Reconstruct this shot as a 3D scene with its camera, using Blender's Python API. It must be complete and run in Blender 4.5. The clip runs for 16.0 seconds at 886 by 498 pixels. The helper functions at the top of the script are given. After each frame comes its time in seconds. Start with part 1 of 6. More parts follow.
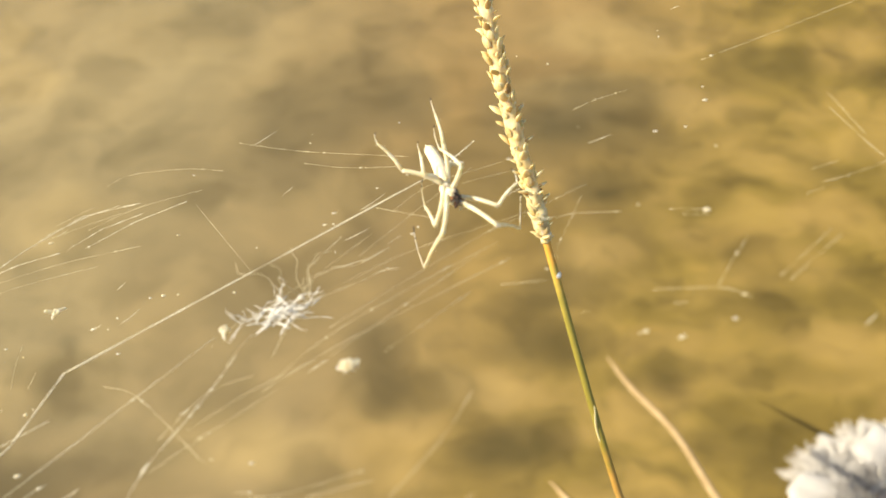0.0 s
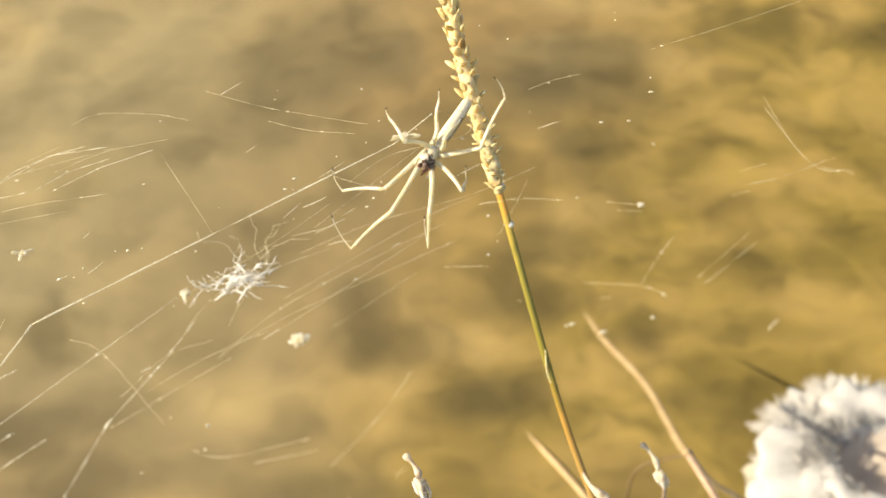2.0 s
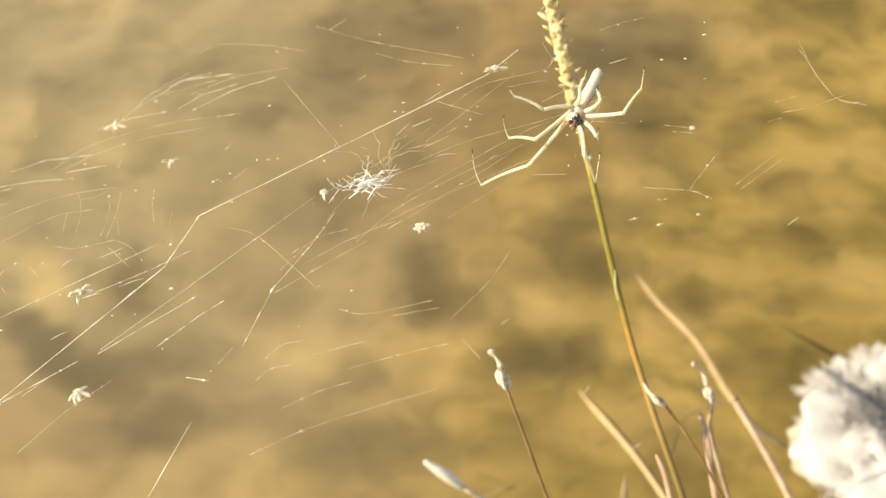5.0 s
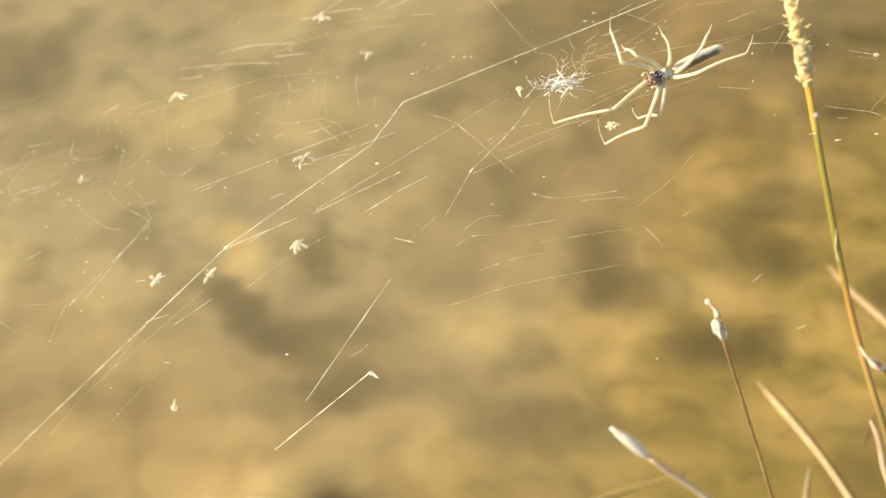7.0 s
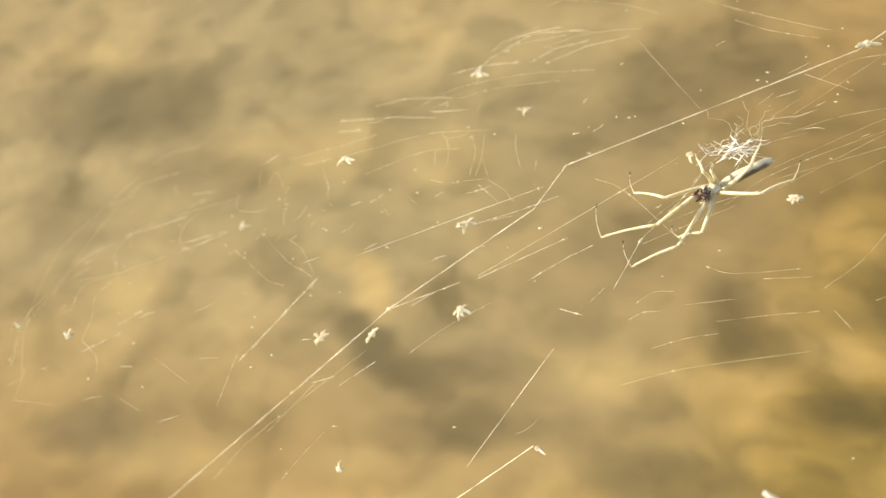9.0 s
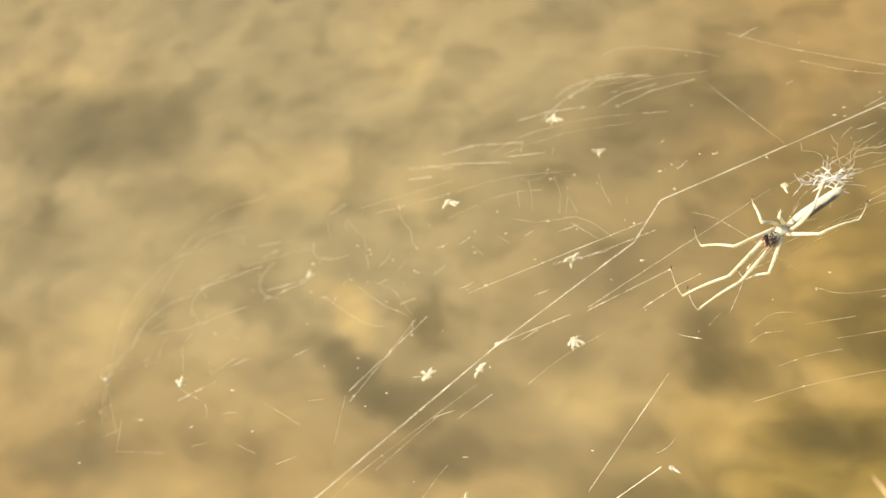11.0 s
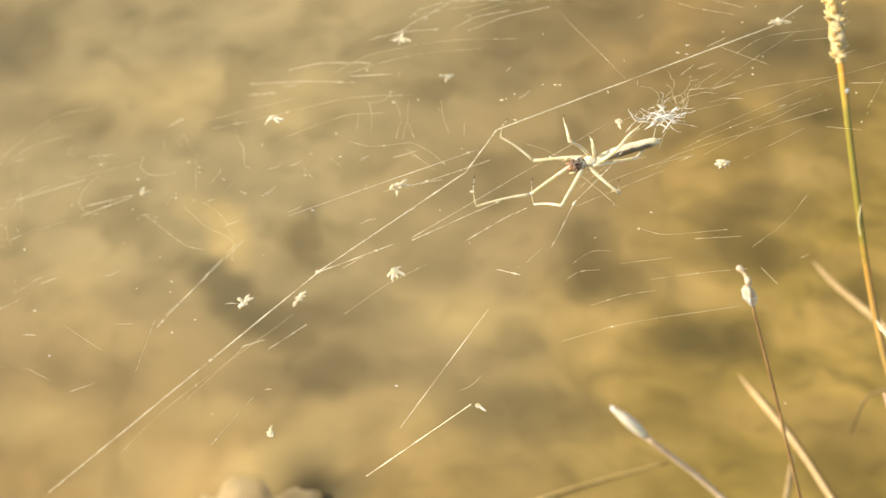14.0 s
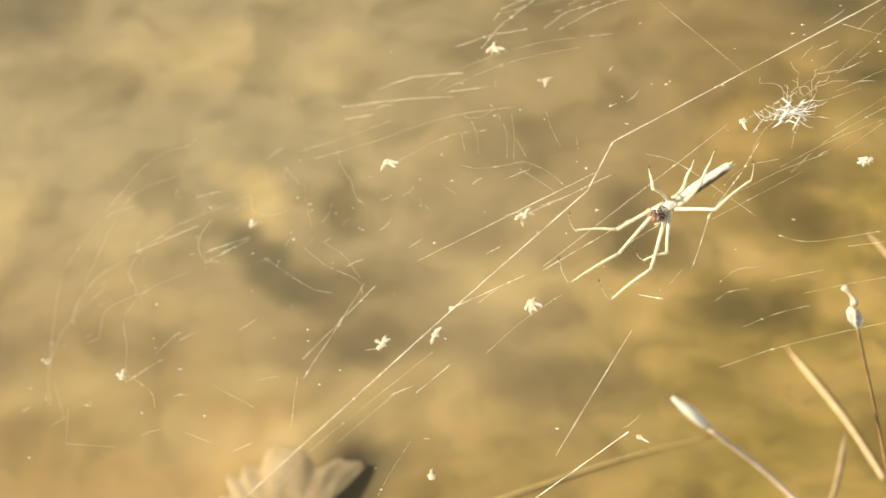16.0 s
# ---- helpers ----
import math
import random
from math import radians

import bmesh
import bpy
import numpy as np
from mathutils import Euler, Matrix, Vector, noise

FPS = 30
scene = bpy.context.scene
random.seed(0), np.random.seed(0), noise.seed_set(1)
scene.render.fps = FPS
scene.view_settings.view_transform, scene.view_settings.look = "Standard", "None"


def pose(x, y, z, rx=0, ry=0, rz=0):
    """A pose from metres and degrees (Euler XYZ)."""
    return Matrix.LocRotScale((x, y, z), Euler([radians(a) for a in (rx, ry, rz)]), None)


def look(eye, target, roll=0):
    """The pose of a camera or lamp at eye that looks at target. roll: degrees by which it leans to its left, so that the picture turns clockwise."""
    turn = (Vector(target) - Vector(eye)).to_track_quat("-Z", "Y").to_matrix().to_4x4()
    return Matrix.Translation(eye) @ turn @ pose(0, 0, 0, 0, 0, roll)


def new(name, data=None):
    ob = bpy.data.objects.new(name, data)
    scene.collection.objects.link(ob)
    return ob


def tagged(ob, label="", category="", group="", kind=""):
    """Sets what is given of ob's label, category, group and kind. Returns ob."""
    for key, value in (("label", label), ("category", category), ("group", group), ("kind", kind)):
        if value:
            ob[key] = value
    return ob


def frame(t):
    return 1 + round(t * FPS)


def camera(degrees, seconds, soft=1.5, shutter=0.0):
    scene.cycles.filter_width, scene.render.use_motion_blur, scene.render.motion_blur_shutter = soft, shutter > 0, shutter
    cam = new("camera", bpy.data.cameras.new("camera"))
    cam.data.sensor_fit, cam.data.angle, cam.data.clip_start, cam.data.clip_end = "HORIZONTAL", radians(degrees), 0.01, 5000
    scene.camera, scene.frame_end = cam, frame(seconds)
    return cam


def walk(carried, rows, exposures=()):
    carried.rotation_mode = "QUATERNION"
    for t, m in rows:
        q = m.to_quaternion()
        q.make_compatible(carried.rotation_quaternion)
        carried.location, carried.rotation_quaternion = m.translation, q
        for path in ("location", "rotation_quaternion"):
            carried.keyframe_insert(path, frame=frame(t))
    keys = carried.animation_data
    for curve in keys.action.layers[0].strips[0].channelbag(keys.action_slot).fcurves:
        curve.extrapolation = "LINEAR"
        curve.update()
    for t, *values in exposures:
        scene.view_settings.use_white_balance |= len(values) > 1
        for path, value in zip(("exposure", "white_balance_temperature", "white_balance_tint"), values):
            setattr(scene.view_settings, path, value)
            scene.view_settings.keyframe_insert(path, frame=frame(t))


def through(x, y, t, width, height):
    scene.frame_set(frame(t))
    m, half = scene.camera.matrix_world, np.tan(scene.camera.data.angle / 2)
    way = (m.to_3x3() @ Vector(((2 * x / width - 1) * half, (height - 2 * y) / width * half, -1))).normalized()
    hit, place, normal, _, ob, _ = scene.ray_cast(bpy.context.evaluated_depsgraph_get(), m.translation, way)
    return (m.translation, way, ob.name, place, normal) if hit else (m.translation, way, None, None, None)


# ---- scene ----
cam = camera(54.0, 16.0, soft=1.5, shutter=0.15)
cam.data.dof.use_dof = True
cam.data.dof.focus_distance = 0.112
cam.data.dof.aperture_fstop = 30.0
walk(cam, [
    (0, pose(0.0159, 0.0317, 0.3964, 38.00, 0.28, -0.00)),
    (0.5, pose(0.0166, 0.0312, 0.3924, 36.53, -0.35, -0.63)),
    (1, pose(0.0198, 0.0288, 0.3948, 35.60, -0.44, -0.53)),
    (1.5, pose(0.0204, 0.0283, 0.3976, 35.41, -0.61, -0.33)),
    (2, pose(0.0204, 0.0270, 0.3998, 35.33, -0.49, 0.01)),
    (2.5, pose(0.0219, 0.0237, 0.4010, 34.59, 0.38, 0.75)),
    (3, pose(0.0211, 0.0174, 0.3975, 33.74, 2.20, 2.17)),
    (5.5, pose(0.0142, 0.0071, 0.4134, 34.16, 1.00, 3.55)),
    (6, pose(0.0148, 0.0057, 0.4120, 34.24, 4.56, 5.48)),
    (6.5, pose(0.0045, -0.0018, 0.4138, 33.84, 6.12, 7.23)),
    (7, pose(0.0049, -0.0058, 0.4151, 34.48, 8.53, 10.54)),
    (7.5, pose(-0.0075, -0.0135, 0.4188, 35.45, 9.63, 13.52)),
    (8, pose(-0.0100, -0.0129, 0.4277, 35.76, 11.50, 15.16)),
    (8.5, pose(-0.0098, -0.0104, 0.4238, 37.34, 12.23, 16.83)),
    (11, pose(-0.0229, -0.0105, 0.4389, 38.48, 9.91, 15.13)),
    (11.5, pose(-0.0135, -0.0177, 0.4332, 40.80, 9.37, 14.49)),
    (12, pose(-0.0073, -0.0167, 0.4289, 40.75, 9.23, 13.80)),
    (12.5, pose(-0.0114, -0.0209, 0.4288, 39.79, 7.58, 13.08)),
    (13, pose(-0.0088, -0.0204, 0.4249, 38.26, 7.21, 12.21)),
    (13.5, pose(-0.0065, -0.0169, 0.4153, 35.93, 6.05, 11.70)),
    (14, pose(-0.0063, -0.0148, 0.4137, 34.52, 5.63, 10.87)),
    (14.5, pose(-0.0080, -0.0120, 0.4142, 32.94, 5.33, 10.53)),
    (15, pose(-0.0097, -0.0098, 0.4145, 31.72, 5.77, 10.48)),
    (15.5, pose(-0.0133, -0.0042, 0.4132, 31.61, 6.29, 10.58)),
    (16, pose(-0.0200, -0.0025, 0.4152, 30.98, 6.76, 11.38)),
], exposures=[(0.0, 0.72, 7750, 10), (16.0, 0.72, 7750, 10)])

# ---- light ----
SUN_AT = Vector((-0.82, -0.09, 0.57))
world = bpy.data.worlds.new("sky")
scene.world = world
world.use_nodes = True
wt = world.node_tree
sky = wt.nodes.new("ShaderNodeTexSky")
sky.sky_type = "NISHITA"
sky.sun_disc = False
sky.sun_elevation = math.asin(SUN_AT.normalized().z)
sky.sun_rotation = math.atan2(SUN_AT.x, SUN_AT.y)
wt.links.new(sky.outputs[0], wt.nodes["Background"].inputs[0])
wt.nodes["Background"].inputs[1].default_value = 0.12
sun = new("sun", bpy.data.lights.new("sun", "SUN"))
sun.data.energy = 5.0
sun.data.angle = radians(0.53)
sun.data.color = (1.0, 0.95, 0.82)
sun.matrix_world = look(SUN_AT, (0, 0, 0))

# ---- materials ----
def material(name, rough=0.6, spec=0.3):
    m = bpy.data.materials.new(name)
    m.use_nodes = True
    nt = m.node_tree
    b = nt.nodes["Principled BSDF"]
    b.inputs["Roughness"].default_value = rough
    b.inputs["Specular IOR Level"].default_value = spec
    return m, nt, b


def add(nt, kind, **values):
    n = nt.nodes.new(kind)
    for key, value in values.items():
        n.inputs[key.replace("_", " ")].default_value = value
    return n


def ramp(nt, fac, stops):
    n = nt.nodes.new("ShaderNodeValToRGB")
    n.color_ramp.elements[0].position, n.color_ramp.elements[0].color = stops[0][0], (*stops[0][1], 1)
    n.color_ramp.elements[1].position, n.color_ramp.elements[1].color = stops[-1][0], (*stops[-1][1], 1)
    for p, c in stops[1:-1]:
        n.color_ramp.elements.new(p).color = (*c, 1)
    nt.links.new(fac, n.inputs[0])
    return n.outputs[0]


def mixed(nt, fac, a, b, blend="MIX"):
    n = nt.nodes.new("ShaderNodeMix")
    n.data_type, n.blend_type = "RGBA", blend
    for sock, value in ((n.inputs[0], fac), (n.inputs[6], a), (n.inputs[7], b)):
        if isinstance(value, bpy.types.NodeSocket):
            nt.links.new(value, sock)
        elif isinstance(value, tuple):
            sock.default_value = (*value, 1)
        else:
            sock.default_value = value
    return n.outputs[2]


def noise_of(nt, vec, scale, detail=3.0, rough=0.5, distortion=0.0):
    n = add(nt, "ShaderNodeTexNoise", Scale=scale, Detail=detail, Roughness=rough, Distortion=distortion)
    nt.links.new(vec, n.inputs["Vector"])
    return n


def maths(nt, op, a, b=0.0):
    n = nt.nodes.new("ShaderNodeMath")
    n.operation = op
    for sock, value in ((n.inputs[0], a), (n.inputs[1], b)):
        if isinstance(value, bpy.types.NodeSocket):
            nt.links.new(value, sock)
        else:
            sock.default_value = value
    return n.outputs[0]


def bump(nt, b, height, strength, distance):
    n = add(nt, "ShaderNodeBump", Strength=strength, Distance=distance)
    nt.links.new(height, n.inputs["Height"])
    nt.links.new(n.outputs[0], b.inputs["Normal"])


def coords(nt, space="Object"):
    return nt.nodes.new("ShaderNodeTexCoord").outputs[space]


def mud_material():
    m, nt, b = material("pond_mud", 0.85, 0.15)
    obj = coords(nt)
    warp = noise_of(nt, obj, 9.0, 3.0, 0.6)
    off = nt.nodes.new("ShaderNodeVectorMath")
    off.operation = "MULTIPLY_ADD"
    nt.links.new(warp.outputs["Color"], off.inputs[0])
    off.inputs[1].default_value = (0.075, 0.055, 0)
    nt.links.new(obj, off.inputs[2])
    shift = nt.nodes.new("ShaderNodeVectorMath")
    shift.operation = "SUBTRACT"
    nt.links.new(off.outputs[0], shift.inputs[0])
    shift.inputs[1].default_value = (0.0375, 0.0275, 0)
    fine = noise_of(nt, shift.outputs[0], 34.0, 3.0, 0.55)
    shift2 = nt.nodes.new("ShaderNodeVectorMath")
    shift2.operation = "MULTIPLY_ADD"
    nt.links.new(fine.outputs["Color"], shift2.inputs[0])
    shift2.inputs[1].default_value = (0.018, 0.014, 0)
    nt.links.new(shift.outputs[0], shift2.inputs[2])
    vec = shift2.outputs[0]
    flat = nt.nodes.new("ShaderNodeMapping")
    flat.inputs["Scale"].default_value = (1.0, 1.4, 1.0)
    nt.links.new(vec, flat.inputs[0])
    broad = noise_of(nt, obj, 4.0, 3.0, 0.5)
    cloud = noise_of(nt, vec, 7.5, 3.0, 0.55, 0.15)
    mid = noise_of(nt, flat.outputs[0], 12.0, 3.0, 0.55, 0.2)
    spots = noise_of(nt, vec, 21.0, 1.5, 0.5, 0.2)
    silt = ramp(nt, cloud.outputs["Fac"], [(0.33, (0.312, 0.284, 0.197)), (0.47, (0.378, 0.340, 0.231)), (0.60, (0.440, 0.391, 0.260))])
    warm = ramp(nt, broad.outputs["Fac"], [(0.45, (0.0, 0.0, 0.0)), (0.62, (1.0, 1.0, 1.0))])
    sep = nt.nodes.new("ShaderNodeSeparateXYZ")
    nt.links.new(vec, sep.inputs[0])
    toward = nt.nodes.new("ShaderNodeMapRange")
    nt.links.new(sep.outputs[0], toward.inputs[0])
    toward.inputs[1].default_value, toward.inputs[2].default_value = -0.16, 0.04
    toward.inputs[3].default_value, toward.inputs[4].default_value = 0.05, 0.85
    closer = nt.nodes.new("ShaderNodeMapRange")
    nt.links.new(sep.outputs[1], closer.inputs[0])
    closer.inputs[1].default_value, closer.inputs[2].default_value = 0.28, 0.10
    closer.inputs[3].default_value, closer.inputs[4].default_value = 0.0, 0.95
    # away from the watched stretch the two kinds of bed mix at random
    reach = nt.nodes.new("ShaderNodeVectorMath")
    reach.operation = "LENGTH"
    nt.links.new(obj, reach.inputs[0])
    far = nt.nodes.new("ShaderNodeMapRange")
    nt.links.new(reach.outputs["Value"], far.inputs[0])
    far.inputs[1].default_value, far.inputs[2].default_value = 0.75, 1.6
    warmth = maths(nt, "MAXIMUM", maths(nt, "ADD", maths(nt, "MULTIPLY", warm, 0.20), toward.outputs[0]), closer.outputs[0])
    warmth = mixed(nt, far.outputs[0], warmth, maths(nt, "MULTIPLY", warm, 0.6))
    silt = mixed(nt, warmth, silt, ramp(nt, cloud.outputs["Fac"], [(0.33, (0.302, 0.225, 0.116)), (0.60, (0.440, 0.326, 0.162))]))
    algae = ramp(nt, mid.outputs["Fac"], [(0.33, (0.196, 0.163, 0.050)), (0.47, (0.289, 0.237, 0.069)), (0.60, (0.409, 0.325, 0.110))])
    algae = mixed(nt, maths(nt, "MULTIPLY", warmth, 0.5), algae, ramp(nt, mid.outputs["Fac"], [(0.33, (0.207, 0.157, 0.056)), (0.47, (0.307, 0.230, 0.079)), (0.60, (0.432, 0.318, 0.124))]))
    zone = maths(nt, "ADD", maths(nt, "MULTIPLY", maths(nt, "ADD", sep.outputs[0], 0.115), 5.5), maths(nt, "MULTIPLY", maths(nt, "SUBTRACT", broad.outputs["Fac"], 0.5), 1.6))
    near = maths(nt, "MULTIPLY", maths(nt, "SUBTRACT", 0.16, sep.outputs[1]), 3.0)
    zr = nt.nodes.new("ShaderNodeClamp")
    nt.links.new(maths(nt, "ADD", zone, near), zr.inputs[0])
    wide = ramp(nt, noise_of(nt, obj, 1.1, 5.0, 0.6, 0.5).outputs["Fac"], [(0.40, (0, 0, 0)), (0.60, (1, 1, 1))])
    zone_mix = mixed(nt, far.outputs[0], zr.outputs[0], wide)
    base = mixed(nt, zone_mix, silt, algae)
    dark = add(nt, "ShaderNodeAttribute")
    dark.attribute_name = "algae_and_shade"
    dark = dark.outputs["Fac"]
    light = add(nt, "ShaderNodeAttribute")
    light.attribute_name = "pale_silt"
    light = light.outputs["Fac"]
    base = mixed(nt, maths(nt, "MULTIPLY", light, 0.85), base, mixed(nt, zr.outputs[0], (0.590, 0.485, 0.272), (0.560, 0.415, 0.175)))
    darkest = mixed(nt, zr.outputs[0], (0.165, 0.148, 0.098), (0.108, 0.090, 0.031))
    veil = ramp(nt, cloud.outputs["Fac"], [(0.34, (1.0, 1.0, 1.0)), (0.64, (0.80, 0.80, 0.80))])
    base = mixed(nt, maths(nt, "MULTIPLY", dark, veil), base, darkest)
    spotty = ramp(nt, spots.outputs["Fac"], [(0.32, (0.40, 0.41, 0.40)), (0.40, (0.70, 0.71, 0.70)), (0.48, (1, 1, 1)), (0.60, (1, 1, 1)), (0.72, (1.16, 1.15, 1.10))])
    base = mixed(nt, maths(nt, "ADD", maths(nt, "MULTIPLY", zr.outputs[0], 0.22), 0.42), base, spotty, "MULTIPLY")
    grain = noise_of(nt, flat.outputs[0], 44.0, 2.0, 0.5, 0.3)
    mottle = ramp(nt, grain.outputs["Fac"], [(0.32, (0.55, 0.57, 0.57)), (0.46, (0.96, 0.96, 0.96)), (0.56, (1.05, 1.05, 1.04)), (0.68, (1.25, 1.23, 1.18))])
    base = mixed(nt, maths(nt, "ADD", maths(nt, "MULTIPLY", zr.outputs[0], 0.30), 0.22), base, mottle, "MULTIPLY")
    base = mixed(nt, 1.0, base, (0.722, 0.688, 0.662), "MULTIPLY")
    nt.links.new(base, b.inputs["Base Color"])
    bump(nt, b, cloud.outputs["Fac"], 0.03, 0.004)
    return m


def water_material():
    m = bpy.data.materials.new("water")
    m.use_nodes = True
    nt = m.node_tree
    nt.nodes.remove(nt.nodes["Principled BSDF"])
    clear = nt.nodes.new("ShaderNodeBsdfTransparent")
    clear.inputs[0].default_value = (0.97, 0.95, 0.88, 1)
    gloss = nt.nodes.new("ShaderNodeBsdfGlossy")
    gloss.inputs["Roughness"].default_value = 0.13
    fres = add(nt, "ShaderNodeFresnel", IOR=1.1)
    rip = noise_of(nt, coords(nt), 22.0, 2.0, 0.5)
    bp = add(nt, "ShaderNodeBump", Strength=0.12, Distance=0.004)
    nt.links.new(rip.outputs["Fac"], bp.inputs["Height"])
    nt.links.new(bp.outputs[0], gloss.inputs["Normal"])
    nt.links.new(bp.outputs[0], fres.inputs["Normal"])
    mix = nt.nodes.new("ShaderNodeMixShader")
    nt.links.new(fres.outputs[0], mix.inputs[0])
    nt.links.new(clear.outputs[0], mix.inputs[1])
    nt.links.new(gloss.outputs[0], mix.inputs[2])
    silt = nt.nodes.new("ShaderNodeBsdfDiffuse")
    silt.inputs[0].default_value = (0.60, 0.50, 0.33, 1)
    murk = noise_of(nt, coords(nt), 5.0, 2.0, 0.5)
    share = nt.nodes.new("ShaderNodeMapRange")
    nt.links.new(murk.outputs["Fac"], share.inputs[0])
    share.inputs[1].default_value, share.inputs[2].default_value = 0.3, 0.7
    share.inputs[3].default_value, share.inputs[4].default_value = 0.0, 0.03
    mix2 = nt.nodes.new("ShaderNodeMixShader")
    nt.links.new(share.outputs[0], mix2.inputs[0])
    nt.links.new(mix.outputs[0], mix2.inputs[1])
    nt.links.new(silt.outputs[0], mix2.inputs[2])
    nt.links.new(mix2.outputs[0], nt.nodes["Material Output"].inputs[0])
    return m


def plain_material(name, stops, scale, rough=0.6, spec=0.3, stretch=(1, 1, 1), bumps=0.0, through=0.0):
    """Mottled colour along stretched noise; through: share of light let through."""
    m, nt, b = material(name, rough, spec)
    mp = nt.nodes.new("ShaderNodeMapping")
    mp.inputs["Scale"].default_value = stretch
    nt.links.new(coords(nt), mp.inputs[0])
    n = noise_of(nt, mp.outputs[0], scale, 4.0, 0.6)
    col = ramp(nt, n.outputs["Fac"], stops)
    nt.links.new(col, b.inputs["Base Color"])
    if bumps:
        bump(nt, b, n.outputs["Fac"], 0.6, bumps)
    if through:
        tl = nt.nodes.new("ShaderNodeBsdfTranslucent")
        nt.links.new(col, tl.inputs[0])
        mix = add(nt, "ShaderNodeMixShader", Fac=through)
        nt.links.new(b.outputs[0], mix.inputs[1])
        nt.links.new(tl.outputs[0], mix.inputs[2])
        nt.links.new(mix.outputs[0], nt.nodes["Material Output"].inputs[0])
    return m


def stalk_material():
    """Grass stalk: green below, orange at the joints, straw at the top, by height."""
    m, nt, b = material("grass_stalk", 0.45, 0.4)
    obj = nt.nodes.new("ShaderNodeNewGeometry").outputs["Position"]
    sep = nt.nodes.new("ShaderNodeSeparateXYZ")
    nt.links.new(obj, sep.inputs[0])
    n = noise_of(nt, obj, 420.0, 3.0)
    h = maths(nt, "ADD", sep.outputs[2], maths(nt, "MULTIPLY", maths(nt, "SUBTRACT", n.outputs["Fac"], 0.5), 0.012))
    mr = nt.nodes.new("ShaderNodeMapRange")
    nt.links.new(h, mr.inputs[0])
    mr.inputs[1].default_value, mr.inputs[2].default_value = 0.22, 0.32
    col = ramp(nt, mr.outputs[0], [(0.0, (0.22, 0.15, 0.06)), (0.30, (0.28, 0.19, 0.06)), (0.37, (0.40, 0.25, 0.08)), (0.49, (0.40, 0.22, 0.05)), (0.54, (0.21, 0.175, 0.03)),
                                   (0.70, (0.25, 0.21, 0.04)), (0.745, (0.42, 0.30, 0.06)), (0.77, (0.60, 0.30, 0.05)), (0.83, (0.62, 0.44, 0.16)), (1.0, (0.60, 0.47, 0.22))])
    nt.links.new(col, b.inputs["Base Color"])
    bump(nt, b, n.outputs["Fac"], 0.4, 0.0003)
    return m


def abdomen_material():
    m, nt, b = material("spider_abdomen", 0.4, 0.5)
    obj = coords(nt)
    sep = nt.nodes.new("ShaderNodeSeparateXYZ")
    nt.links.new(obj, sep.inputs[0])
    net = nt.nodes.new("ShaderNodeTexVoronoi")
    net.feature = "DISTANCE_TO_EDGE"
    net.inputs["Scale"].default_value = 1900.0
    nt.links.new(obj, net.inputs["Vector"])
    pale = ramp(nt, net.outputs["Distance"], [(0.0, (0.68, 0.58, 0.40)), (0.20, (0.83, 0.74, 0.55)), (1.0, (0.88, 0.81, 0.64))])
    n = noise_of(nt, obj, 900.0, 3.0)
    edge = maths(nt, "ADD", sep.outputs[1], maths(nt, "MULTIPLY", maths(nt, "SUBTRACT", n.outputs["Fac"], 0.5), 0.0004))
    band = ramp(nt, maths(nt, "ADD", maths(nt, "MULTIPLY", edge, 900.0), 0.5), [(0.10, (1, 1, 1)), (0.32, (0, 0, 0))])
    span = ramp(nt, maths(nt, "MULTIPLY", sep.outputs[0], 100.0), [(0.12, (0, 0, 0)), (0.24, (1, 1, 1)), (0.86, (1, 1, 1)), (0.97, (0.1, 0.1, 0.1))])
    band = mixed(nt, 1.0, band, span, "MULTIPLY")
    grey = ramp(nt, n.outputs["Fac"], [(0.3, (0.12, 0.095, 0.070)), (0.7, (0.27, 0.22, 0.165))])
    nt.links.new(mixed(nt, band, pale, grey), b.inputs["Base Color"])
    bump(nt, b, net.outputs["Distance"], 0.12, 0.00006)
    return m


def shade_by_object(m, low):
    """Lets repeats of one piece differ a little in tone."""
    nt = m.node_tree
    b = nt.nodes["Principled BSDF"]
    was = b.inputs["Base Color"].links[0].from_socket
    rnd = nt.nodes.new("ShaderNodeObjectInfo").outputs["Random"]
    tone = ramp(nt, rnd, [(0.0, (low, low * 0.78, low * 0.55)), (0.20, (0.90, 0.84, 0.72)), (1.0, (1.0, 1.0, 1.0))])
    nt.links.new(mixed(nt, 1.0, was, tone, "MULTIPLY"), b.inputs["Base Color"])


MUD = mud_material()
WATER = water_material()
STALK = stalk_material()
HUSK = plain_material("seed_husk", [(0.30, (0.36, 0.23, 0.09)), (0.39, (0.76, 0.61, 0.32)), (0.55, (0.84, 0.73, 0.45)), (0.7, (0.90, 0.81, 0.56))], 420.0, 0.6, 0.3, (1, 1, 1), 0.0002, 0.25)
shade_by_object(HUSK, 0.50)
STRAW = plain_material("dry_straw", [(0.3, (0.27, 0.19, 0.095)), (0.55, (0.36, 0.26, 0.14)), (0.75, (0.43, 0.325, 0.19))], 260.0, 0.6, 0.3, (1, 1, 0.3), 0.0003)
PINK = plain_material("pinkish_stalk", [(0.3, (0.33, 0.20, 0.13)), (0.55, (0.47, 0.33, 0.22)), (0.8, (0.58, 0.44, 0.31))], 300.0, 0.55, 0.3, (1, 1, 0.3), 0.0003)
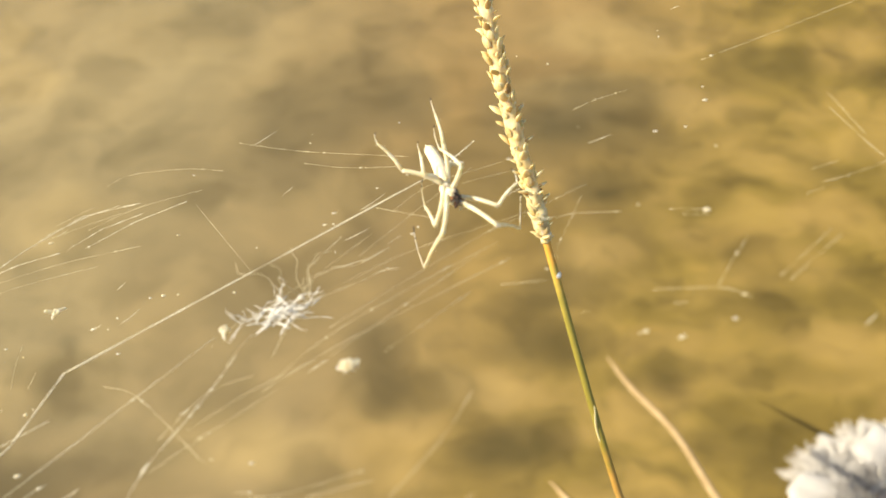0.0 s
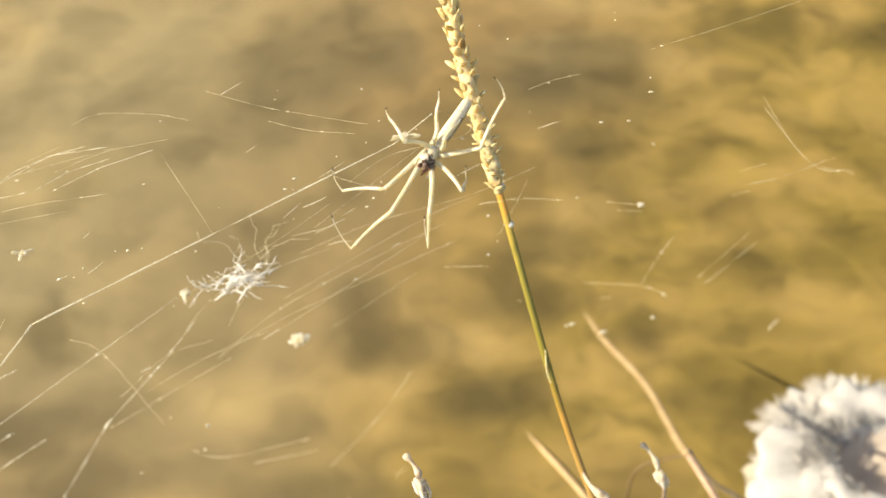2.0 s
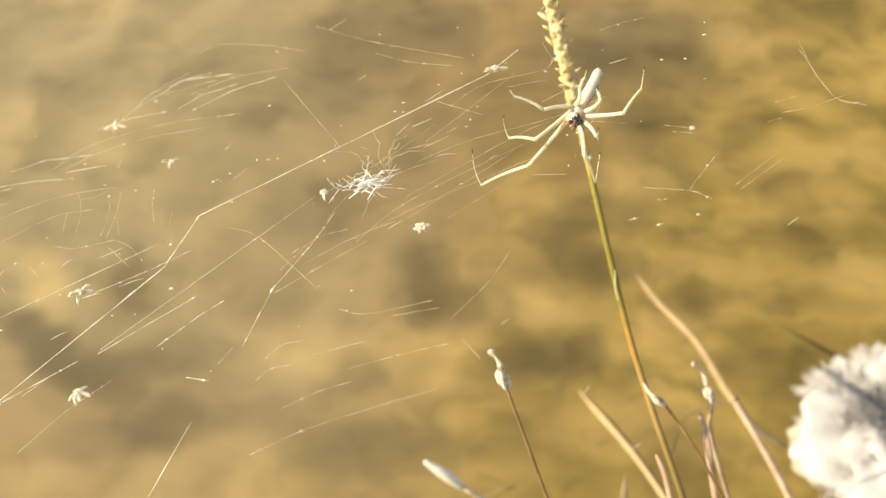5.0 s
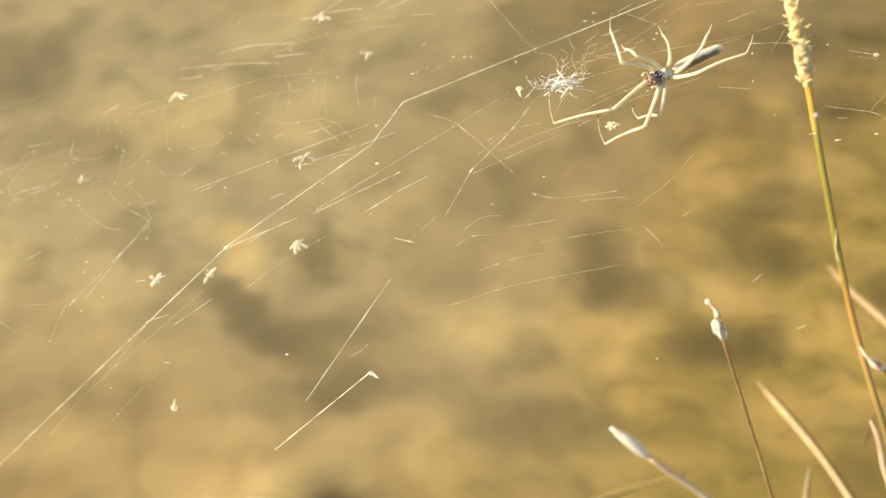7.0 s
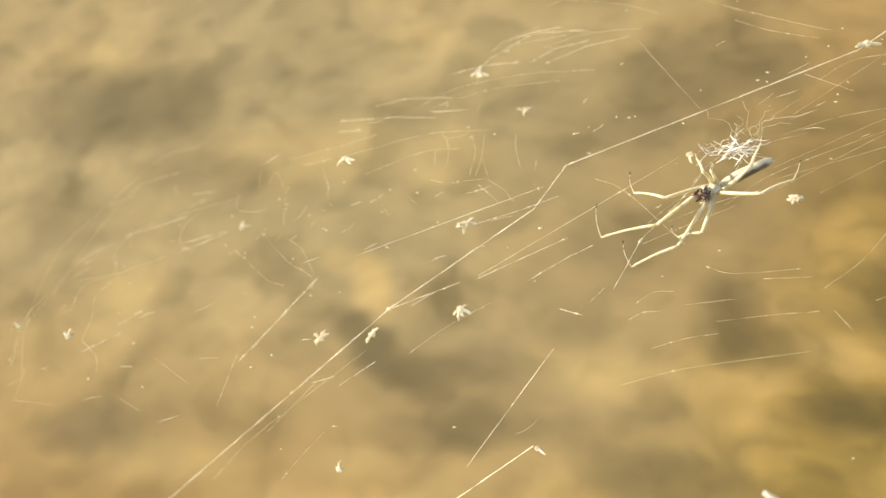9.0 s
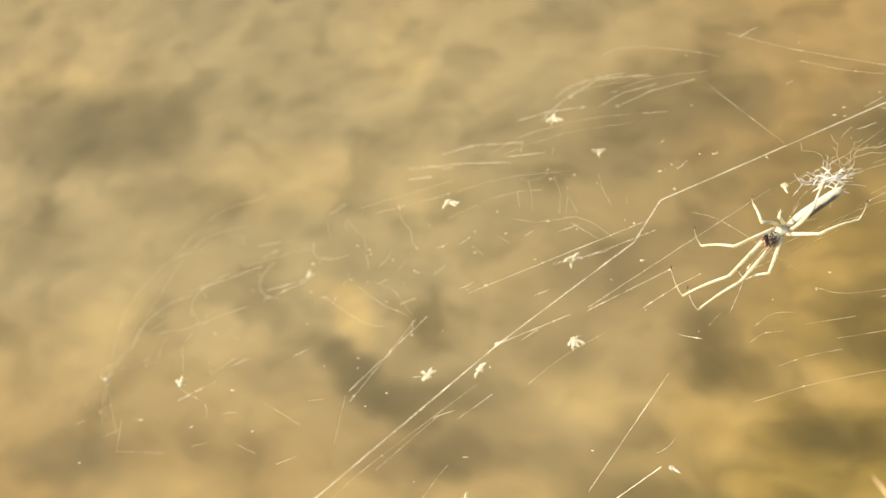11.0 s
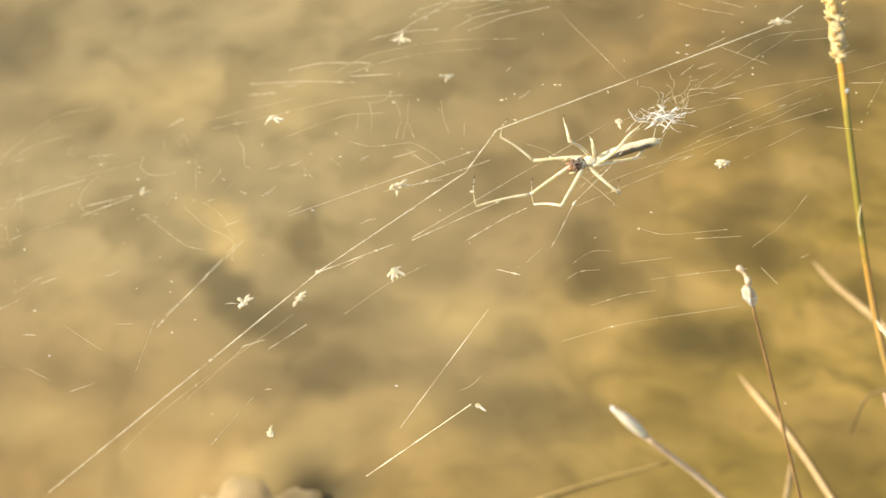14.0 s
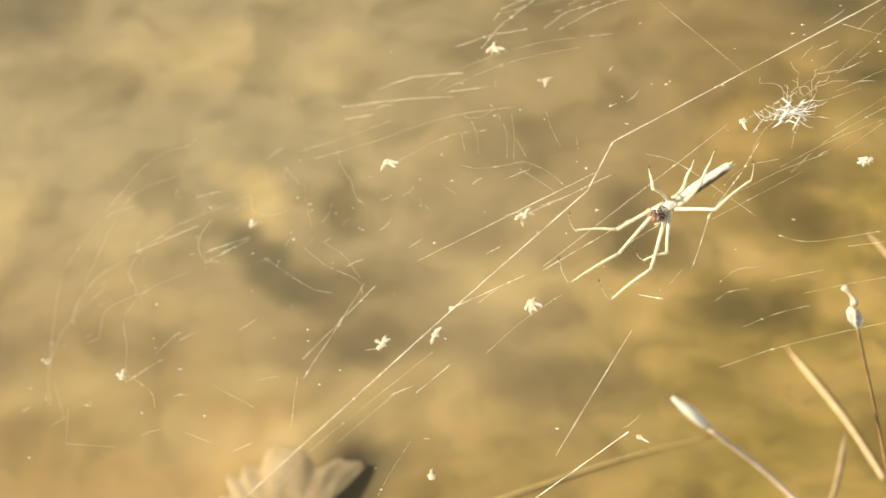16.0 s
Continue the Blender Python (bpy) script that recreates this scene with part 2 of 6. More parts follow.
BROWN = plain_material("brown_stalk", [(0.3, (0.15, 0.08, 0.03)), (0.6, (0.26, 0.155, 0.06)), (0.8, (0.34, 0.22, 0.10))], 300.0, 0.5, 0.35, (1, 1, 0.3), 0.0002)
BARK = plain_material("dark_twig", [(0.3, (0.10, 0.065, 0.03)), (0.7, (0.20, 0.14, 0.07))], 300.0, 0.7, 0.2, (1, 1, 0.3), 0.0003)
BUD = plain_material("pale_bud", [(0.3, (0.34, 0.25, 0.17)), (0.5, (0.70, 0.60, 0.46)), (0.7, (0.84, 0.77, 0.64))], 700.0, 0.7, 0.2, (1, 1, 1), 0.0003, 0.3)
CREAM = plain_material("cream_sheath", [(0.3, (0.80, 0.72, 0.56)), (0.6, (0.90, 0.86, 0.74)), (0.8, (0.95, 0.92, 0.84))], 500.0, 0.6, 0.3, (1, 1, 0.4), 0.0002, 0.2)
PEACH = plain_material("peach_stalk", [(0.3, (0.56, 0.39, 0.24)), (0.55, (0.68, 0.51, 0.34)), (0.8, (0.76, 0.61, 0.44))], 300.0, 0.55, 0.3, (1, 1, 0.3), 0.0002)
SILK = plain_material("silk", [(0.3, (0.90, 0.85, 0.68)), (0.7, (0.95, 0.92, 0.80))], 300.0, 0.30, 0.9, (1, 1, 1), 0.0, 0.3)
FAINT = plain_material("thin_silk", [(0.3, (0.70, 0.63, 0.44)), (0.7, (0.85, 0.79, 0.60))], 300.0, 0.35, 0.7, (1, 1, 1), 0.0, 0.4)
CASE = plain_material("shed_silk", [(0.3, (0.84, 0.82, 0.77)), (0.6, (0.94, 0.93, 0.90))], 800.0, 0.5, 0.4, (1, 1, 1), 0.0, 0.3)
CHAFF = plain_material("chaff", [(0.3, (0.72, 0.63, 0.42)), (0.5, (0.86, 0.81, 0.66)), (0.8, (0.92, 0.89, 0.80))], 1500.0, 0.7, 0.2, (1, 1, 1), 0.0002, 0.45)
FLUFF = plain_material("white_down", [(0.32, (0.46, 0.44, 0.42)), (0.46, (0.62, 0.60, 0.575)), (0.62, (0.70, 0.68, 0.65))], 40.0, 0.8, 0.1, (1, 1, 1), 0.0, 0.4)
SILTED = plain_material("silted_straw", [(0.3, (0.42, 0.33, 0.16)), (0.6, (0.56, 0.44, 0.22))], 90.0, 0.8, 0.2, (1, 1, 1), 0.001)
# wet down, with the hollow's shade mixed into its colour
DAMP_SHADE = plain_material("damp_shaded_down", [(0.3, (0.40, 0.33, 0.26)), (0.6, (0.56, 0.48, 0.40))], 60.0, 0.7, 0.2)
SHELL = plain_material("silted_shell", [(0.3, (0.50, 0.40, 0.26)), (0.5, (0.62, 0.51, 0.34)), (0.75, (0.74, 0.63, 0.45))], 70.0, 0.8, 0.2, (1, 1, 1), 0.002)
LEGS = plain_material("spider_leg", [(0.3, (0.74, 0.64, 0.40)), (0.55, (0.87, 0.80, 0.60)), (0.8, (0.92, 0.88, 0.72))], 900.0, 0.4, 0.5, (1, 1, 1), 0.0, 0.3)
DARK = plain_material("dark_tarsus", [(0.3, (0.02, 0.015, 0.01)), (0.7, (0.07, 0.05, 0.03))], 2000.0, 0.5, 0.4)
HEAD = plain_material("spider_head", [(0.3, (0.55, 0.45, 0.28)), (0.5, (0.78, 0.70, 0.52)), (0.7, (0.88, 0.82, 0.66))], 1600.0, 0.4, 0.5, (1, 1, 1), 0.0001)
BROW = plain_material("eye_patch_skin", [(0.36, (0.040, 0.018, 0.012)), (0.50, (0.12, 0.060, 0.038)), (0.64, (0.34, 0.23, 0.15))], 2600.0, 0.35, 0.5)
JAW = plain_material("spider_jaw", [(0.3, (0.08, 0.03, 0.015)), (0.55, (0.28, 0.12, 0.05)), (0.8, (0.58, 0.38, 0.22))], 2200.0, 0.3, 0.5)
EYE = plain_material("spider_eye", [(0.3, (0.004, 0.004, 0.004)), (0.7, (0.012, 0.010, 0.009))], 500.0, 0.15, 0.6)
ABDOMEN = abdomen_material()


def glow_through(m, depth):
    """Light that soaks a little way into a soft body."""
    b = m.node_tree.nodes["Principled BSDF"]
    b.inputs["Subsurface Weight"].default_value = 0.7
    b.inputs["Subsurface Radius"].default_value = (1.0, 0.85, 0.6)
    b.inputs["Subsurface Scale"].default_value = depth


for soft, depth in ((CREAM, 0.0016), (LEGS, 0.0005), (ABDOMEN, 0.0007), (HEAD, 0.0005), (HUSK, 0.0008), (BUD, 0.0008), (CHAFF, 0.0006)):
    glow_through(soft, depth)


# ---- building helpers ----
def mesh_of(bm, name, mats, smooth=True):
    me = bpy.data.meshes.new(name)
    bm.to_mesh(me)
    bm.free()
    for m in (mats if isinstance(mats, (list, tuple)) else (mats,)):
        me.materials.append(m)
    if smooth:
        me.polygons.foreach_set("use_smooth", [True] * len(me.polygons))
    return me


def part(name, bm, mats, parent=None, label="", smooth=True):
    ob = new(name, mesh_of(bm, name, mats, smooth))
    ob.parent = parent
    return tagged(ob, label)


def empty(name, at, label, category, group=""):
    ob = new(name)
    ob.empty_display_size = 0.002
    ob.location = at
    return tagged(ob, label, category, group)


def curve_points(points, per=6):
    """A smooth line through the points."""
    p = [Vector(q) for q in points]
    if len(p) == 2:
        return [p[0].lerp(p[1], i / per) for i in range(per + 1)]
    out = []
    for i in range(len(p) - 1):
        a, b = p[i], p[i + 1]
        before, after = p[i - 1] if i else a * 2 - b, p[i + 2] if i + 2 < len(p) else b * 2 - a
        for k in range(per):
            t = k / per
            out.append(0.5 * ((2 * a) + (b - before) * t + (2 * before - 5 * a + 4 * b - after) * t * t + (3 * a - before - 3 * b + after) * t ** 3))
    return out + [p[-1]]


def straight_points(points, per=9):
    """Points along the straight pieces between the corners."""
    p = [Vector(q) for q in points]
    return [a.lerp(b, k / per) for a, b in zip(p, p[1:]) for k in range(per)] + [p[-1]]


def tube(bm, points, radii, sides=6, flat=1.0, mat=0):
    """A tube along the points with those radii; flat squeezes it across."""
    pts = [Vector(q) for q in points]
    n = len(pts)
    if not hasattr(radii, "__len__"):
        radii = [radii] * n
    rings, side = [], None
    for i, p in enumerate(pts):
        d = (pts[min(i + 1, n - 1)] - pts[max(i - 1, 0)]).normalized()
        if side is None:
            side = d.orthogonal().normalized()
        side = (side - d * side.dot(d)).normalized()
        up = d.cross(side)
        r = radii[i]
        rings.append([bm.verts.new(p + (side * math.cos(a) * r + up * math.sin(a) * r * flat)) for a in (2 * math.pi * k / sides for k in range(sides))])
    for a, b in zip(rings, rings[1:]):
        for k in range(sides):
            bm.faces.new((a[k], a[(k + 1) % sides], b[(k + 1) % sides], b[k])).material_index = mat
    for ring, turn in ((rings[0], True), (rings[-1], False)):
        bm.faces.new(reversed(ring) if turn else ring).material_index = mat
    return bm


def lump(bm, centre, size, seed, rough=0.3, level=2, scale=1.2):
    """An uneven rounded lump."""
    made = bmesh.ops.create_icosphere(bm, subdivisions=level, radius=1.0)["verts"]
    off = Vector((seed * 3.7, seed * 1.3, seed * 7.1))
    for v in made:
        k = 1 + rough * noise.noise(v.co * scale + off) + rough * 0.5 * noise.noise(v.co * scale * 2.7 + off)
        v.co = Vector((v.co.x * size[0], v.co.y * size[1], v.co.z * size[2])) * k + Vector(centre)
    return bm


def fade(a, b, x):
    t = min(1.0, max(0.0, (x - a) / (b - a)))
    return t * t * (3 - 2 * t)


# ---- ground and water ----
WATER_LEVEL = 0.035


def bed(x, y):
    """Height of the pond's bed, which rises to a bank on the near side."""
    p = Vector((x, y, 0))
    h = 0.004 * noise.noise(p * 8) + 0.0015 * noise.noise(p * 25) - 0.002
    h += 0.011 * math.exp(-((x + 0.168) / 0.032) ** 2 - ((y - 0.112) / 0.026) ** 2) - 0.007 * math.exp(-((x + 0.130) / 0.016) ** 2 - ((y - 0.100) / 0.024) ** 2)
    return h + 0.16 * fade(0.0, -0.45, y) + 0.02 * fade(-0.1, -0.5, y) * noise.noise(p * 6)


# patches of dark algae, with one hollow's painted shade, and of pale silt on the bed: x, y, half length, half width,
# turn in degrees, strength
ALGAE_A = (
    (-0.156, 0.551, 0.029, 0.024, -24, 0.35), (-0.078, 0.455, 0.046, 0.036, -9, 0.55), (0.099, 0.444, 0.041, 0.022, 1, 0.7), (0.244, 0.505, 0.04, 0.023, 7, 0.6),
    (0.146, 0.429, 0.029, 0.023, 7, 0.5), (0.113, 0.393, 0.026, 0.017, 5, 0.6), (0.08, 0.313, 0.032, 0.017, 1, 0.6), (-0.021, 0.281, 0.02, 0.015, -4, 0.5),
    (-0.022, 0.253, 0.021, 0.02, 11, 0.6), (-0.146, 0.27, 0.027, 0.013, -3, 0.3), (0.047, 0.219, 0.026, 0.014, 5, 0.85), (0.182, 0.309, 0.047, 0.009, 0, 0.4),
    (0.189, 0.259, 0.044, 0.01, 0, 0.4), (0.16, 0.217, 0.032, 0.013, 2, 0.5), (0.248, 0.403, 0.022, 0.014, 11, 0.4), (-0.049, 0.204, 0.023, 0.012, -1, 0.3))
# the full-strength one is a dark strip along the edge of a pale wedge
ALGAE_DARK_B = (
    (0.138, 0.261, 0.026, 0.014, 6, 0.5), (-0.175, 0.245, 0.026, 0.015, 0, 0.5), (-0.225, 0.218, 0.035, 0.015, -28, 1.0), (-0.097, 0.178, 0.026, 0.012, 3, 0.4),
    (-0.143, 0.174, 0.034, 0.015, 4, 0.5), (-0.063, 0.166, 0.034, 0.015, 6, 0.5), (-0.004, 0.467, 0.033, 0.024, -85, 0.5), (0.128, 0.472, 0.046, 0.03, 7, 0.6),
    (0.172, 0.346, 0.041, 0.015, 4, 0.4), (0.019, 0.37, 0.032, 0.021, 87, 0.5), (-0.538, 0.396, 0.089, 0.05, -15, 0.85), (-0.465, 0.432, 0.036, 0.022, -22, 0.6),
    (-0.506, 0.29, 0.045, 0.028, -19, 0.45), (-0.194, 0.201, 0.027, 0.014, 5, 0.7), (-0.144, 0.213, 0.033, 0.016, 5, 0.5), (-0.374, 0.126, 0.043, 0.021, 1, 0.6))
ALGAE_C = (
    (-0.328, 0.197, 0.024, 0.012, 0, 0.3), (-0.097, 0.316, 0.038, 0.026, 1, 0.4), (-0.04, 0.162, 0.039, 0.018, 10, 0.6), (0.046, 0.384, 0.025, 0.022, 18, 0.6),
    (-0.094, 0.404, 0.036, 0.03, -6, 0.35), (-0.493, 0.4, 0.071, 0.044, -17, 0.85), (-0.387, 0.332, 0.071, 0.024, 2, 0.4), (-0.251, 0.415, 0.04, 0.026, -5, 0.45),
    (-0.039, 0.481, 0.052, 0.05, -10, 0.65), (-0.18, 0.259, 0.021, 0.012, 2, 0.5), (-0.101, 0.238, 0.019, 0.015, 5, 0.3), (-0.172, 0.165, 0.038, 0.013, 8, 0.4),
    (0.077, 0.46, 0.053, 0.033, 8, 0.5), (-0.437, 0.397, 0.039, 0.024, -48, 0.6), (-0.272, 0.201, 0.028, 0.014, 0, 0.4), (0.005, 0.248, 0.03, 0.018, 7, 0.4))
# the full-strength one paints shade into the hollow beside the shell
ALGAE_SHADE_D = (
    (0.064, 0.428, 0.069, 0.03, 6, 0.5), (0.074, 0.279, 0.036, 0.015, 7, 0.5), (-0.275, 0.15, 0.033, 0.019, -1, 0.3), (-0.003, 0.163, 0.02, 0.012, 6, 0.5), (-0.132, 0.096, 0.032, 0.018, 60, 1.0),
    # three broad faint ovals that darken the middle of the bed
    (-0.105, 0.370, 0.130, 0.110, 0, 0.22), (-0.035, 0.360, 0.050, 0.070, 10, 0.2), (0.010, 0.400, 0.040, 0.030, 0, 0.3))
PALE_A = (
    (-0.297, 0.539, 0.027, 0.015, -63, 0.5), (-0.183, 0.539, 0.05, 0.036, -14, 0.3), (0.146, 0.537, 0.073, 0.025, 0, 0.6), (0.182, 0.465, 0.045, 0.016, 1, 0.5),
    (0.3, 0.523, 0.035, 0.026, 37, 0.5), (0.245, 0.371, 0.028, 0.019, 17, 0.6), (0.178, 0.35, 0.039, 0.011, 0, 0.5), (0.036, 0.25, 0.029, 0.013, 2, 0.65),
    (0.125, 0.28, 0.036, 0.01, 0, 0.4), (-0.091, 0.218, 0.038, 0.02, -2, 0.5), (-0.186, 0.254, 0.036, 0.019, -8, 0.3), (0.224, 0.28, 0.03, 0.014, 4, 0.4),
    (0.093, 0.227, 0.024, 0.009, 2, 0.5), (0.118, 0.477, 0.058, 0.021, 1, 0.55), (-0.236, 0.256, 0.032, 0.012, -56, 1.0), (-0.002, 0.229, 0.024, 0.014, 1, 0.5))
PALE_B = (
    (-0.211, 0.364, 0.044, 0.027, -5, 0.3), (0.119, 0.244, 0.037, 0.011, 3, 0.5), (-0.206, 0.142, 0.028, 0.011, 1, 0.4), (-0.261, 0.274, 0.020, 0.011, 0, 0.4),
    (-0.581, 0.448, 0.055, 0.026, -8, 0.5), (-0.346, 0.355, 0.069, 0.035, -1, 0.4), (-0.064, 0.218, 0.03, 0.018, 8, 0.6), (-0.314, 0.121, 0.052, 0.017, 7, 0.5),
    (-0.276, 0.492, 0.032, 0.025, -31, 0.5), (-0.407, 0.229, 0.034, 0.021, -9, 0.5), (-0.305, 0.374, 0.054, 0.032, -4, 0.35), (-0.041, 0.384, 0.036, 0.027, 8, 0.45),
    (0.002, 0.202, 0.018, 0.013, 3, 0.4), (-0.242, 0.103, 0.046, 0.018, 4, 0.4), (0.096, 0.338, 0.032, 0.017, 7, 0.5), (-0.120, 0.150, 0.060, 0.022, 5, 0.35),
    (0.090, 0.180, 0.050, 0.016, 4, 0.4), (0.205, 0.330, 0.040, 0.016, 0, 0.4), (-0.152, 0.120, 0.036, 0.017, 42, 0.9))


def stain(blobs, px, py):
    """How strongly the soft-edged oval patches cover each of the points."""
    best = np.zeros(len(px))
    for x, y, long, wide, turn, w in blobs:
        c, d = math.cos(radians(turn)), math.sin(radians(turn))
        u, v = ((px - x) * c + (py - y) * d) / long, ((py - y) * c - (px - x) * d) / wide
        k = np.clip((1.30 - np.sqrt(u * u + v * v)) / 0.85, 0, 1)
        k = k * k * (3 - 2 * k) * w
        best = best + k - best * k
    return best


def ground():
    def spread(near, far, step, reach):
        inner = list(np.arange(near, far + 1e-6, step))
        out, w = [], step
        while (far + sum(out)) < reach:
            w *= 1.35
            out.append(w)
        steps = np.cumsum(out)
        return [near - s for s in reversed(steps)] + inner + [far + s for s in steps]
    xs, ys = spread(-0.85, 0.5, 0.004, 120), spread(-0.1, 0.8, 0.004, 120)
    verts = [(x, y, bed(x, y)) for y in ys for x in xs]
    w = len(xs)
    faces = [(j * w + i, j * w + i + 1, (j + 1) * w + i + 1, (j + 1) * w + i) for j in range(len(ys) - 1) for i in range(w - 1)]
    me = bpy.data.meshes.new("ground")
    me.from_pydata(verts, [], faces)
    me.materials.append(MUD)
    me.polygons.foreach_set("use_smooth", [True] * len(faces))
    # the patches' edges wander
    shift = np.array([noise.noise_vector(Vector((x, y, 0.7)) * 22) * 0.006 + noise.noise_vector(Vector((x, y, 3.1)) * 60) * 0.0045 if abs(x) + abs(y) < 3 else Vector((0, 0, 0)) for x, y, _ in verts])
    at = np.array(verts)[:, :2] + shift[:, :2]
    for name, blobs in (("algae_and_shade", ALGAE_A + ALGAE_DARK_B + ALGAE_C + ALGAE_SHADE_D), ("pale_silt", PALE_A + PALE_B)):
        me.attributes.new(name, "FLOAT", "POINT").data.foreach_set("value", stain(blobs, at[:, 0], at[:, 1]))
    tagged(new("ground", me), "silty tan and olive pond bed with dark algae patches, painted shade", "ground", kind="structure")


def water():
    bm = bmesh.new()
    bmesh.ops.create_grid(bm, x_segments=8, y_segments=8, size=120)
    bmesh.ops.translate(bm, verts=bm.verts, vec=(0, 0, WATER_LEVEL))
    ob = part("water", bm, WATER)
    tagged(ob, "shallow clear pond water with a faint ripple", "water", kind="structure")


ground()
water()


# ---- things on the bed ----
def shell():
    """A ribbed fan of a shell lying in the silt, its raised lip over a dark hollow."""
    cx, cy = -0.159, 0.060
    bm = bmesh.new()
    rows, cols = 16, 110
    grid = []
    for i in range(rows + 1):
        s = i / rows
        ring = []
        for j in range(cols + 1):
            a = radians(62 + 136 * j / cols)
            lip = fade(radians(86), radians(64), a)
            folds = fade(radians(95), radians(140), a)
            edge = (1 + (0.02 + 0.03 * folds) * math.sin(j / cols * 58 + 2 * math.sin(j * 0.09)) * s) * (1 + 0.16 * noise.noise(Vector((a * 3, 0.3, 0.1))))
            r = (0.006 + 0.050 * s) * edge
            x, y = r * math.cos(a), r * math.sin(a) * 0.92
            rib = (0.0002 + 0.0002 * folds) * math.sin(j / cols * 58 + 2 * math.sin(j * 0.09)) * (0.3 + 0.7 * s) + 0.0012 * noise.noise(Vector((a * 2.2, s * 3, 4)))
            z = bed(cx + x, cy + y) + 0.0020 + 0.0016 * math.sin(math.pi * s) + rib - 0.0050 * s ** 3 * (1 - lip) + 0.0004 * lip
            ring.append(bm.verts.new((x, y, z)))
        grid.append(ring)
    for i in range(rows):
        for j in range(cols):
            bm.faces.new((grid[i][j], grid[i][j + 1], grid[i + 1][j + 1], grid[i + 1][j]))
    bmesh.ops.solidify(bm, geom=bm.faces[:], thickness=0.0016)
    ob = part("shell", bm, SHELL)
    ob.location = (cx, cy, 0)
    tagged(ob, "ribbed tan fan-shaped shell half buried in silt", "shell")


# the hollow in the tuft, from its middle; its colour holds damp and shade
HOLLOW = (0.004, 0.002)


def down_tuft():
    """A white tuft of down that floats on the water."""
    top = empty("feather_tuft", (0.208, 0.162, WATER_LEVEL), "bright white fluffy tuft of down feathers floating on water", "feather")
    rnd = random.Random(5)
    bm = bmesh.new()
    lump(bm, (0, 0, 0.004), (0.046, 0.043, 0.020), 8, 0.45, 5, 2.2)
    for v in bm.verts:
        d = math.hypot((v.co.x - HOLLOW[0]) / 0.026, (v.co.y - HOLLOW[1]) / 0.018)
        if v.co.z > 0 and d < 1:
            v.co.z *= 0.12 + 0.88 * d ** 3
    for f in bm.faces:
        c = f.calc_center_median()
        f.material_index = int(c.z > 0 and math.hypot((c.x - HOLLOW[0]) / 0.026, (c.y - HOLLOW[1]) / 0.018) < 0.86 + 0.3 * noise.noise(c * 120))
    part("tuft_core", bm, [FLUFF, DAMP_SHADE], top, "matted down, its hollow coloured grey-brown for damp and shade")
    sectors = 26
    for k in range(sectors):
        bm = bmesh.new()
        grow = rnd.uniform(0.5, 1.6)
        for q in range(420):
            a = 2 * math.pi * (k + rnd.uniform(-0.2, 1.2)) / sectors
            rise = rnd.random() ** 0.7 * 1.5
            n = Vector((math.cos(a) * math.cos(rise), math.sin(a) * math.cos(rise), math.sin(rise)))
            at = Vector((n.x * 0.044, n.y * 0.041, 0.002 + n.z * 0.019))
            if math.hypot((at.x - HOLLOW[0]) / 0.026, (at.y - HOLLOW[1]) / 0.018) < 0.92:
                continue
            way = (n + Vector((rnd.gauss(0, 0.35), rnd.gauss(0, 0.35), rnd.gauss(0, 0.25)))).normalized()
            ln = rnd.uniform(0.003, 0.010) * (grow if rise < 0.5 else 0.7)
            side = way.orthogonal().normalized() * rnd.uniform(0.0003, 0.0008)
            mid = at + way * ln * 0.5 + Vector((0, 0, rnd.uniform(-0.0008, 0.0008)))
            bm.faces.new([bm.verts.new(c) for c in (at - side, at + side, mid + side * 0.8, at + way * ln, mid - side * 0.8)])
        part("feather", bm, FLUFF, top, smooth=False)


def sunken_straw(points, r):
    bm = bmesh.new()
    line = curve_points(points)
    tube(bm, line, [r * (1.0 - 0.7 * (i / len(line)) ** 2) for i in range(len(line))], 6)
    tagged(part("sunken_straw", bm, SILTED), "pale straw lying sunken on the pond bed", "straw")


shell()
down_tuft()
sunken_straw([(-0.085, 0.090, bed(-0.085, 0.090) + 0.0005), (-0.056, 0.106, bed(-0.056, 0.106) + 0.0005), (-0.010, 0.130, bed(-0.010, 0.130) + 0.001), (0.032, 0.148, bed(0.032, 0.148) + 0.0005)], 0.0009)


